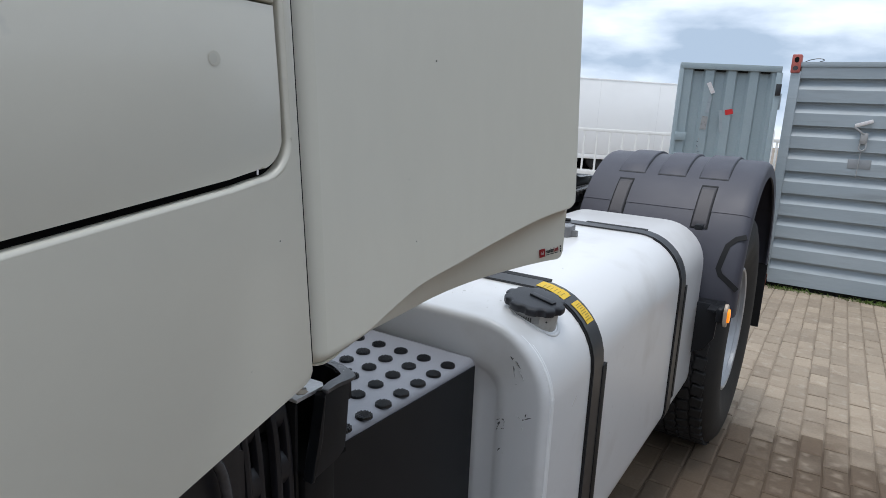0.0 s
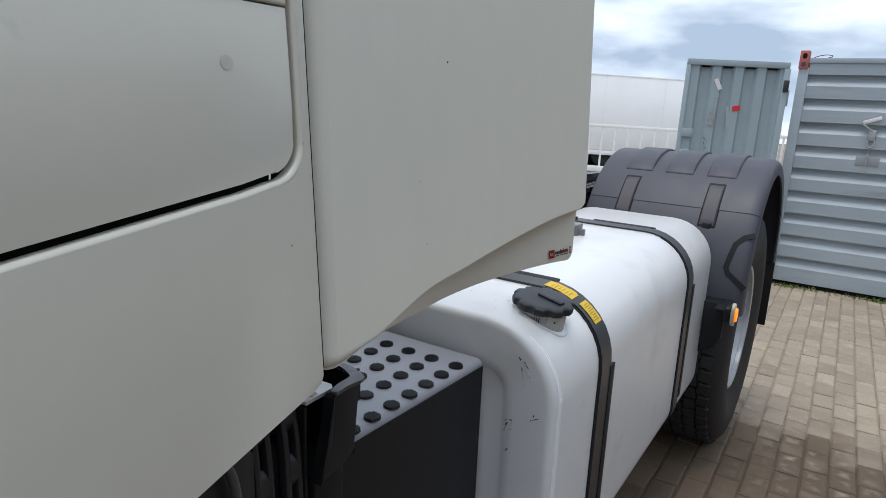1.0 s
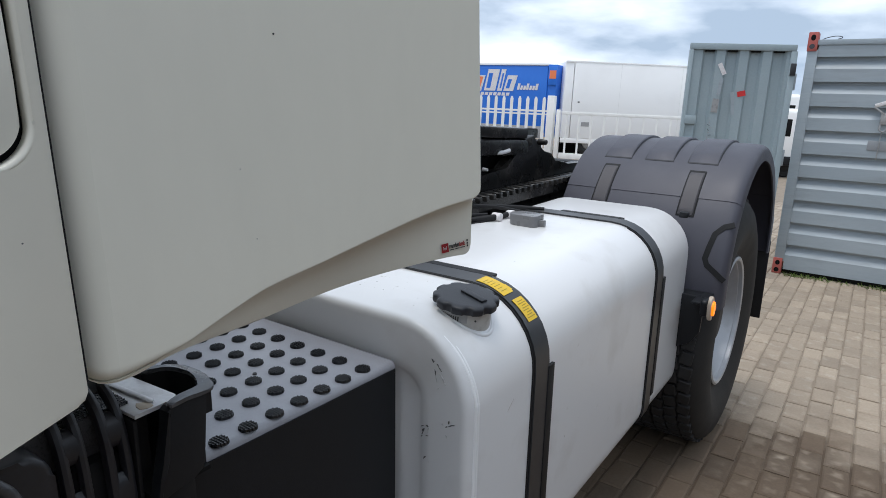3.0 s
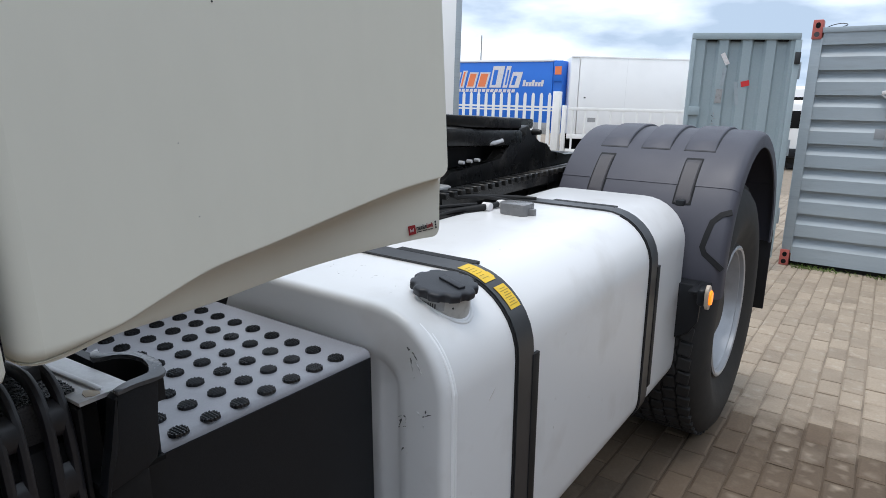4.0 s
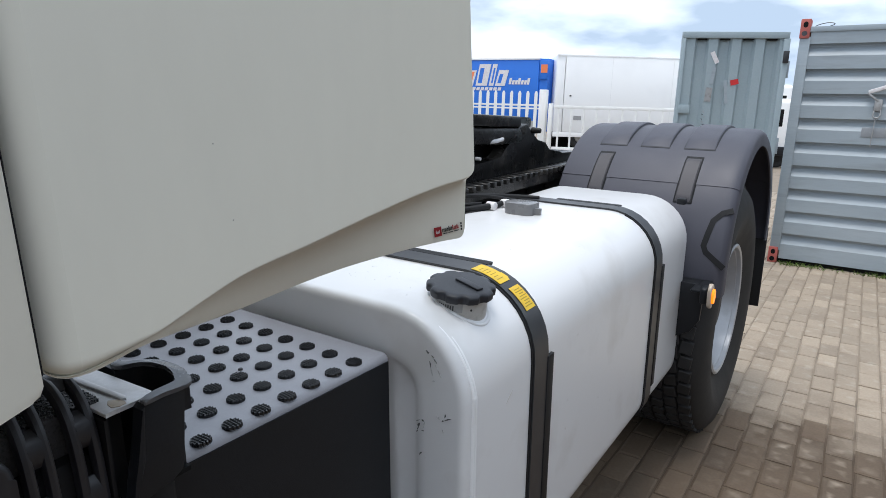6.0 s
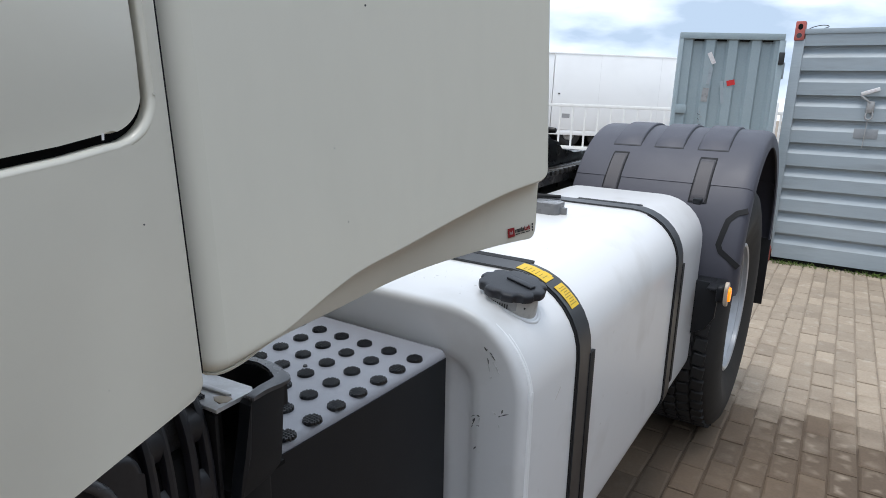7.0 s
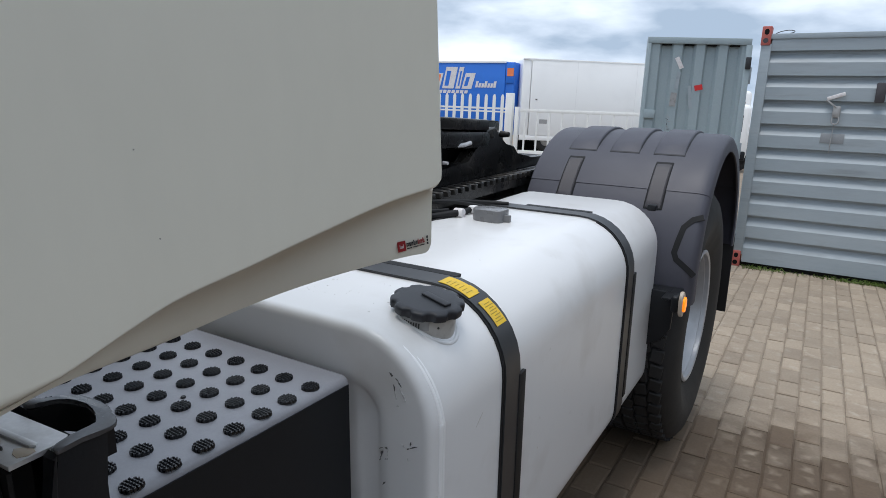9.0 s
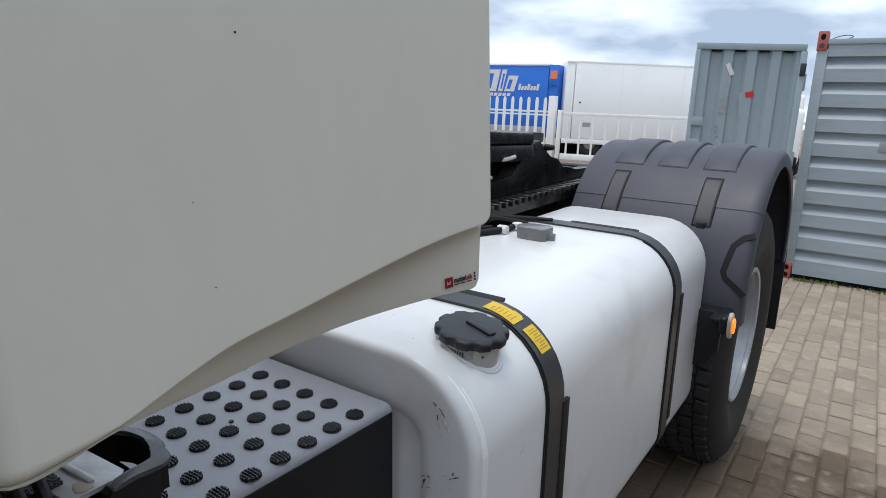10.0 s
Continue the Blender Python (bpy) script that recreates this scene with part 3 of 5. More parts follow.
def build_bracket():
    """The black bracket, plates and cover ribs between the cab and the step box."""
    outer = [(0.866, -2.382), (0.882, -2.390), (0.889, -2.386), (0.896, -2.374), (0.905, -2.3635), (0.920, -2.358), (0.945, -2.356), (0.964, -2.357), (0.974, -2.363), (0.990, -2.366), (0.998, -2.372), (1.001, -2.380), (1.000, -2.392), (0.998, -2.406), (1.000, -2.422), (1.002, -2.431)]
    inner = [(0.991, -2.431), (0.987, -2.420), (0.984, -2.409), (0.983, -2.392), (0.983, -2.382), (0.977, -2.3775), (0.966, -2.3755), (0.957, -2.368), (0.936, -2.366), (0.917, -2.369), (0.904, -2.375), (0.898, -2.383), (0.896, -2.396), (0.891, -2.402), (0.880, -2.401), (0.869, -2.395), (0.863, -2.387)]
    rim = outer + inner
    rim = [(p[0] * (1 - f) + q[0] * f, p[1] * (1 - f) + q[1] * f) for p, q in zip(rim, rim[1:] + rim[:1]) for f in (0.16, 0.84)]
    bracket = part("step_bracket", prism(rim, Matrix.Translation((0, 0, 1.030)), 0.005, 0.0014), FLANGE, truck, "black plastic bracket with an open top and worn rim")
    walls = [(0.78, -2.395), (0.862, -2.389)] + [(min(x, 0.988), y - 0.003) for x, y in outer[3:15]] + inner[1:15] + [(0.78, -2.402)]
    part("bracket_wall", prism(walls, Matrix.Translation((0, 0, 0.997)), 0.032), PLASTIC, bracket)
    part("bracket_wall", box(0.78, 0.978, -2.381, -2.376, 0.920, 0.998, 0.001), PLASTIC, bracket)
    side = Matrix(((0, 0, 1, 0.986), (1, 0, 0, 0), (0, 1, 0, 0), (0, 0, 0, 1)))
    part("bracket_wall", prism([(-2.379, 1.0285), (-2.388, 0.942), (-2.391, 0.932), (-2.405, 0.924), (-2.452, 0.915), (-2.445, 0.945), (-2.438, 0.966), (-2.431, 1.022), (-2.427, 1.0285)], side, 0.010, 0.003), PLASTIC, bracket)
    part("wall_flange", prism([(-2.434, 1.026), (-2.429, 1.030), (-2.435, 0.966), (-2.443, 0.945), (-2.450, 0.914), (-2.456, 0.915), (-2.449, 0.946), (-2.442, 0.966)], Matrix.Translation((-0.004, 0, 0)) @ side, 0.017, 0.002), PLASTIC, bracket)
    part("inner_wall", box(0.60, 0.978, -2.4635, -2.4585, 0.86, 1.020, 0.001), STEEL_BLACK, bracket)
    # a black sheet paints the shade at the bottom of the open bracket
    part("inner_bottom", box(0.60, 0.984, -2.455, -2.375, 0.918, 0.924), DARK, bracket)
    part("bracket_foot", box(0.80, 0.983, -2.452, -2.394, 0.84, 0.917, 0.006), STEEL_BLACK, bracket)
    bm = prism([(0.60, -2.424), (0.833, -2.4125), (0.967, -2.4025), (0.977, -2.411), (0.975, -2.424), (0.979, -2.461), (0.60, -2.478)], Matrix.Translation((0, 0, 1.022)), 0.005, 0.0012)
    prism([(0.60, -2.462), (0.852, -2.445), (0.962, -2.4355), (0.966, -2.431), (0.962, -2.4275), (0.852, -2.437), (0.60, -2.454)], Matrix.Translation((0, 0, 1.0262)), 0.0036, 0.0015, bm=bm)
    part("metal_plate", bm, ALU, bracket, "bare metal plate with dust and a ridge")
    part("plate_rust", prism([(0.952, -2.444), (0.960, -2.449), (0.970, -2.450), (0.9745, -2.443), (0.973, -2.435), (0.967, -2.4335), (0.957, -2.438)], Matrix.Translation((0, 0, 1.0268)), 0.0010, 0.0004), TAN, bracket)
    part("dark_box", box(0.55, 0.945, -2.9, -2.42, 0.45, 1.018, 0.02), STEEL_BLACK, bracket)
    bm = box(0.6, 0.946, -2.60, -2.450, 0.98, 1.030, 0.004)
    for k in range(1700):
        x, y, r = random.uniform(0.80, 0.945), random.uniform(-2.545, -2.449), random.uniform(0.0006, 0.0015)
        box(x - r, x + r, y - r, y + r, 1.020, 1.0295 + r * 1.2, bm=bm, m=Matrix.Translation((x, y, 0)) @ Matrix.Rotation(random.uniform(0, 3), 4, "Z") @ Matrix.Translation((-x, -y, 0)))
    part("foam_pad", bm, FOAM, bracket, "porous black foam pad")
    # ribbed cover: ladder-like strips that run over the top and down the side
    way = [(0.74, 1.03), (0.80, 1.045), (0.86, 1.057), (0.90, 1.062), (0.93, 1.060), (0.953, 1.045), (0.967, 1.020), (0.974, 0.985), (0.978, 0.93), (0.98, 0.86), (0.98, 0.78), (0.98, 0.6)]

    for _ in range(2):
        way = way[:1] + [(p[0] * (1 - f) + q[0] * f, p[1] * (1 - f) + q[1] * f) for p, q in zip(way, way[1:]) for f in (0.25, 0.75)] + way[-1:]
    fine, left = [way[0]], 0.0
    for (x0, z0), (x1, z1) in zip(way, way[1:]):
        d = math.hypot(x1 - x0, z1 - z0)
        while left + 0.0055 <= d:
            left += 0.0055
            fine.append((x0 + (x1 - x0) * left / d, z0 + (z1 - z0) * left / d))
        left -= d

    def run(bm, a, b, pts, lift, thick, c=0.0052):
        rings = []
        for i, (x, z) in enumerate(pts):
            p, q = pts[max(i - 1, 0)], pts[min(i + 1, len(pts) - 1)]
            t = Vector((q[0] - p[0], q[1] - p[1])).normalized()
            nx, nz = -t.y, t.x
            rings.append([(x + nx * (lift - u), y, z + nz * (lift - u)) for y, u in ((a, c), (a + c * 0.3, c * 0.3), (a + c, 0), (b - c, 0), (b - c * 0.3, c * 0.3), (b, c), (b, thick), (a, thick))])
        loft(rings, bm=bm)

    def web(bm, a, b, pts):
        rings = []
        for i, (x, z) in enumerate(pts):
            p, q = pts[max(i - 1, 0)], pts[min(i + 1, len(pts) - 1)]
            t = Vector((q[0] - p[0], q[1] - p[1])).normalized()
            sink = 0.0005 + 0.0075 * abs(2 * i / (len(pts) - 1) - 1) ** 3
            rings.append([(x - t.y * -u, y, z + t.x * -u) for y, u in ((a, sink), ((a + b) / 2, sink + 0.0012), (b, sink), (b, 0.011), (a, 0.011))])
        loft(rings, bm=bm)

    def strip(y0, y1):
        bm = bmesh.new()
        run(bm, y0, y0 + 0.0112, fine, 0.0, 0.012)
        run(bm, y1 - 0.0105, y1, fine, 0.0, 0.012)
        i = 0
        while i < len(fine) - 8:
            # webs between the slots, hollowed at their ends
            web(bm, y0 + 0.0080, y1 - 0.0070, fine[i:i + 9])
            i += 14
        return bm

    for y in (-2.479, -2.525):
        part("cover_rib", strip(y - 0.0148, y + 0.0148), RIB, bracket)
    # smooth moulded cover in front of the ribs
    shell = round_rect(-2.90, -2.5515, 0.60, 1.034, (0.01, 0.01, 0.030, 0.01), 8)
    part("moulded_cover", prism(shell, Matrix(((0, 0, 1, 0.930), (1, 0, 0, 0), (0, 1, 0, 0), (0, 0, 0, 1))), 0.058, 0.007, seg=3), RIB, bracket)
    part("cover_skin", box(0.90, 0.962, -3.4, -2.46, 0.3, 0.985, 0.02), STEEL_BLACK, bracket)
    part("grey_pipe", tube([(0.93, -2.75, 1.035), (0.985, -2.64, 1.04), (1.0, -2.60, 1.02), (1.0, -2.585, 0.97), (0.995, -2.58, 0.9)], 0.006), FLANGE, bracket)


TX0, TX1, TZ0, TZ1, TY0, TY1 = 0.505, 1.103, 0.305, 0.992, -1.955, -0.472


def tank_ring(d, seg=9):
    """The tank's outline, grown by d."""
    r = [max(0.03, q + d) for q in (0.13, 0.10, 0.155, 0.14)]
    return round_rect(TX0 - d, TX1 + d, TZ0 - d, TZ1 + d, r, seg)


def on_tank(d, start, stop, y0, y1, thick):
    """A band on the tank's skin, from one outline point to another."""
    a, b = tank_ring(d)[start:stop], tank_ring(d + thick)[start:stop]
    bm = bmesh.new()
    rings = [[(p[0], y0, p[1]), (p[0], y1, p[1]), (q[0], y1, q[1]), (q[0], y0, q[1])] for p, q in zip(a, b)]
    return loft(rings, bm=bm)


def arc_band(d, thick, a0, a1, y0, y1, n=10, skew=0.0):
    """A patch on the tank's rounded outer shoulder, by angle from the side (0) to the top (90), and past it along the flat top in metres."""
    r = 0.155
    cx, cz = TX1 - r, TZ1 - r
    rings = []
    for i in range(n + 1):
        u = a0 + (a1 - a0) * i / n
        if u <= 90:
            c, s = math.cos(radians(u)), math.sin(radians(u))
            p, q = (cx + (r + d) * c, cz + (r + d) * s), (cx + (r + d + thick) * c, cz + (r + d + thick) * s)
        else:
            x = cx - (u - 90) * 0.01
            p, q = (x, TZ1 + d), (x, TZ1 + d + thick)
        k = skew * i / n
        rings.append([(p[0], y0 + k, p[1]), (p[0], y1 + k, p[1]), (q[0], y1 + k, q[1]), (q[0], y0 + k, q[1])])
    return loft(rings)


def build_tank():
    rings = []
    for y, d in ((TY0 + 0.010, -0.150), (TY0 + 0.010, -0.112), (TY0 + 0.006, -0.103), (TY0 + 0.001, -0.094), (TY0, -0.080), (TY0, -0.017), (TY0 + 0.0005, -0.0112), (TY0 + 0.0025, -0.0062), (TY0 + 0.0065, -0.0022), (TY0 + 0.0115, -0.0005), (TY0 + 0.016, 0),
                 (-1.5, 0), (-1.0, 0), (TY1 - 0.05, 0), (TY1 - 0.03, -0.004), (TY1 - 0.014, -0.014), (TY1 - 0.004, -0.028), (TY1, -0.045)):
        rings.append([(x, y, z) for x, z in tank_ring(d)])
    tank = part("fuel_tank", loft(rings), TANK_WHITE, truck, "white painted fuel tank with scuffs and two dark straps", angle=50)
    n = len(tank_ring(0))
    # weld seam down the side, fading over the shoulder
    way = [(TX1, 0.40), (TX1, 0.55), (TX1, 0.70)] + [(TX1 - 0.155 + (0.155 - 0.00008 * a) * math.cos(radians(a)), TZ1 - 0.155 + (0.155 - 0.00008 * a) * math.sin(radians(a))) for a in range(0, 67, 6)]
    for y, r in ((0.0255, 0.0042), (0.0335, 0.0034)):
        part("weld_seam", tube([(x, TY0 + y, z) for x, z in way], r, seg=12), SEAM, tank)
    for y0, y1 in ((-1.708, -1.646), (-0.892, -0.832)):
        a = on_tank(0.001, 0, n, y0, y1, 0.005)
        part("tank_strap", a, STRAP_GREY, tank)
        # the rubber liner that shows beside the strap on the top and lower down the side
        part("strap_liner", arc_band(0.0005, 0.006, 85, 110, y1 - 0.004, y1 + 0.020), RUBBER, tank)
        bm = box(TX1 + 0.0005, TX1 + 0.008, y1 - 0.004, y1 + 0.024, TZ0 + 0.12, 0.828, 0.001)
        part("strap_liner", bm, RUBBER, tank)
        part("strap_liner", on_tank(0.0002, 10, 28, y0 - 0.006, y0 + 0.002, 0.003), RUBBER, tank)
    # yellow labels on the front strap
    part("warning_label", arc_band(0.0064, 0.0008, 62, 88, -1.704, -1.664, skew=0.004), YELLOW, tank, "torn yellow warning label")
    part("warning_label", arc_band(0.0064, 0.0008, 36, 56, -1.693, -1.655, skew=-0.003), YELLOW, tank, "yellow warning label with dark print")
    for k in range(8):
        part("label_print", arc_band(0.0073, 0.0003, 38.5 + 2.0 * k, 39.2 + 2.0 * k, -1.689 + 0.004 * (k % 3), -1.660 - 0.005 * (k % 2), 2), PRINT, tank)
    for k in range(6):
        part("label_print", arc_band(0.0073, 0.0003, 66 + 3.2 * k, 66.6 + 3.2 * k, -1.696, -1.674 - 0.004 * (k % 2), 2), PRINT, tank)
    # torn edge of the upper label
    for a, b, y in ((64, 71, -1.6595), (76, 84, -1.6620)):
        part("label_tear", arc_band(0.0064, 0.0007, a, b, -1.667, y, 4), YELLOW, tank)
    # filler: weld, neck with fins and a lobed cap
    c = Matrix.Translation((1.0070, -1.824, 0.9865)) @ Matrix.Rotation(radians(7), 4, "Y") @ Matrix.Rotation(radians(2), 4, "X") @ Matrix.Scale(0.982, 4)

    def skin(x):
        return TZ1 - 0.155 + math.sqrt(max(0.0, 0.155 ** 2 - max(0.0, x - TX1 + 0.155) ** 2))

    weld = []
    for k in range(49):
        p = c @ Vector((0.0535 * math.cos(2 * math.pi * k / 48), 0.0535 * math.sin(2 * math.pi * k / 48), 0))
        weld.append((p.x, p.y, skin(p.x) - 0.0026))
    part("filler_weld", tube(weld, 0.0042), TANK_WHITE, tank)
    neck = part("filler_neck", disc(0.0525, 0.0525, 0.075, c @ Matrix.Translation((0, 0, -0.0305)), 48), NECK, tank)
    # a clamp with a row of dark slots and a screw under the cap
    def band(r0, r1, z0, z1, start, stop):
        n = max(2, int(stop - start) // 6)
        rings = []
        for k in range(n + 1):
            a = radians(start + (stop - start) * k / n)
            rings.append([c @ Vector((r * math.cos(a), r * math.sin(a), z)) for r, z in ((r0, z0), (r1, z0), (r1, z1), (r0, z1))])
        return loft(rings)

    part("neck_clamp", band(0.0520, 0.0538, -0.0105, 0.0085, 150, 308), GALV, neck, "slotted metal clamp")
    for k in range(27):
        part("neck_slot", band(0.0530, 0.0542, -0.0095, 0.0010, 158 + 5 * k, 160.6 + 5 * k), INK, neck)
    part("neck_screw", disc(0.0022, 0.0018, 0.002, c @ Matrix.Rotation(radians(326), 4, "Z") @ Matrix.Translation((0.0528, 0, -0.006)) @ AXIS_X, 10), INK, neck)

    def lobed(r, depth, z):
        ring = []
        for k in range(120):
            a = 2 * math.pi * k / 120
            q = r + depth * max(-1.0, min(1.0, 2.4 * math.cos(10 * a) + 0.9))
            ring.append(c @ Vector((q * math.cos(a), q * math.sin(a), z)))
        return ring

    cap = loft([lobed(r, d, z) for r, d, z in ((0.0580, 0.0, 0.0085), (0.0606, 0.0028, 0.0092), (0.0614, 0.0032, 0.0115), (0.0618, 0.0032, 0.0190), (0.0614, 0.0031, 0.0218), (0.0596, 0.0026, 0.0240), (0.0550, 0.0008, 0.0256), (0.0500, 0.0, 0.0260))])
    cap = part("filler_cap", cap, CAP, tank, "black plastic filler cap", angle=45)
    part("cap_grip", box(-0.016, 0.044, -0.0020, 0.0140, 0.0255, 0.0305, 0.0020, m=c @ Matrix.Rotation(radians(-14), 4, "Z")), CAP, cap)
    # sender cover further back
    d = Matrix.Translation((0.752, -1.088, 0.992))
    part("sender_cover", prism(round_rect(-0.05, 0.046, -0.036, 0.034, (0.03, 0.015, 0.015, 0.03), 6), d, 0.034, 0.003), SENDER, tank, "grey plastic sender cover")
    part("sender_tab", prism([(0.04, -0.012), (0.062, -0.004), (0.062, 0.006), (0.04, 0.014)], d, 0.02, 0.002), SENDER, tank)
    part("sender_plug", disc(0.016, 0.016, 0.02, Matrix.Translation((0.665, -1.03, 1.005)), 16, 0.003), PAPER, tank)
    part("sender_plug", disc(0.014, 0.014, 0.03, Matrix.Translation((0.655, -1.10, 1.004)) @ AXIS_X, 16, 0.003), PAPER, tank)
    part("edge_clip", box(1.044, 1.076, -0.475, -0.445, 0.958, 0.980, 0.006), PLASTIC, tank)
    # scuffs on the front shoulder: short dark gouges, thin curved scratches and grey rubs
    rnd = random.Random(7)

    def lick(x, z, w, turn, thick, mat, name="scuff"):
        n = 6
        up = [(-w / 2 + w * k / n, 1.5 * thick * math.sin(math.pi * k / n) * rnd.uniform(0.5, 1.2)) for k in range(n + 1)]
        down = [(w / 2 - w * k / n, -thick * math.sin(math.pi * k / n) * rnd.uniform(0.2, 0.8)) for k in range(1, n)]
        m = Matrix.Translation((x, TY0 - 0.0010 + max(0.0, x - 1.066) * 0.35, z)) @ Matrix.Rotation(radians(90), 4, "X") @ Matrix.Rotation(radians(turn), 4, "Z")
        part(name, prism(up + down, m, 0.0012), mat, tank)

    for x, z, w, turn, thick in ((1.0275, 0.9275, 0.008, -52, 0.0016), (1.0305, 0.9262, 0.005, 60, 0.0008), (1.0335, 0.907, 0.011, -78, 0.0011), (1.0390, 0.9215, 0.007, -40, 0.0006), (1.0440, 0.915, 0.010, -48, 0.0007), (1.0100, 0.786, 0.010, 72, 0.0022), (1.0080, 0.7795, 0.008, 66, 0.0008),
                                (1.0180, 0.797, 0.006, -15, 0.0012), (1.0075, 0.794, 0.009, 32, 0.0007), (1.0060, 0.773, 0.005, 50, 0.0008), (1.0165, 0.777, 0.004, 20, 0.0007), (1.0200, 0.778, 0.003, 60, 0.0006), (1.0650, 0.8200, 0.008, 78, 0.0016), (1.0690, 0.8140, 0.018, 28, 0.0009), (1.0600, 0.8090, 0.005, 30, 0.0010), (1.0130, 0.7310, 0.010, 55, 0.0013)):
        lick(x, z, w, turn, thick, MARK_GREY)
    for x, z, w, turn, thick in ((1.0500, 0.898, 0.024, -58, 0.0008), (1.0360, 0.895, 0.016, -74, 0.0008), (1.0400, 0.877, 0.006, 20, 0.0012), (1.0210, 0.790, 0.012, 80, 0.0010), (1.0500, 0.812, 0.008, -30, 0.0010), (1.0600, 0.79, 0.007, -70, 0.0009)):
        lick(x, z, w, turn, thick, SMUDGE, "scratch")
    # fine scratches and specks of dirt on the flat top and the shoulder
    for k in range(38):
        x, y = rnd.uniform(0.70, 0.95), rnd.gauss(-1.83, 0.06) if k < 30 else rnd.uniform(-1.6, -0.6)
        if y < TY0 + 0.03:
            continue
        w, turn = rnd.uniform(0.0012, 0.006), rnd.uniform(-80, 80)
        m = Matrix.Translation((x, y, TZ1 - 0.0002)) @ Matrix.Rotation(radians(turn), 4, "Z")
        part("scratch", prism([(-w / 2, 0), (-w / 5, 0.0008), (w / 4, 0.0005), (w / 2, 0), (w / 6, -0.0007)], m, 0.0006), TOP_SPECK, tank)
    for y, z, w, turn in ((-1.80, 0.80, 0.030, 38), (-1.52, 0.60, 0.006, 80)):
        m = Matrix.Translation((TX1 + 0.0002, y, z)) @ Matrix.Rotation(radians(90), 4, "Z") @ Matrix.Rotation(radians(90), 4, "X") @ Matrix.Rotation(radians(turn), 4, "Z")
        part("smear", prism([(-w / 2, 0), (-w / 5, 0.0016), (w / 4, 0.0010), (w / 2, 0), (w / 6, -0.0012)], m, 0.0005), TANK_DIRT, tank)


FY, FZ, FR = 0.034, 0.697, 0.503


def arch(a, r):
    """A place on the wheel arch, by angle from the rear over the top."""
    c = math.cos(radians(a))
    return FY + r * c * (1 + 0.16 * max(0.0, c)), FZ + r * math.sin(radians(a))


def swept(section, a0, a1, n):
    """A section of (x, radius) swept round the wheel arch."""
    rings = []
    for i in range(n + 1):
        a = a0 + (a1 - a0) * i / n
        ring = []
        for x, r in section:
            y, z = arch(a, r)
            ring.append((x, y, z))
        rings.append(ring)
    return rings


def rib_band(x0, x1, a0, a1, high, n=14):
    c = 0.004
    sec = [(x0, FR - 0.002), (x0, FR + high - c), (x0 + c, FR + high), (x1 - c, FR + high), (x1, FR + high - c), (x1, FR - 0.002)]
    rings = swept(sec, a0, a1, n)
    for k in (0, -1):
        rings[k] = [(x, *arch(a0 if k == 0 else a1, min(r, FR + 0.001))) for x, r in sec]
    return loft(rings)


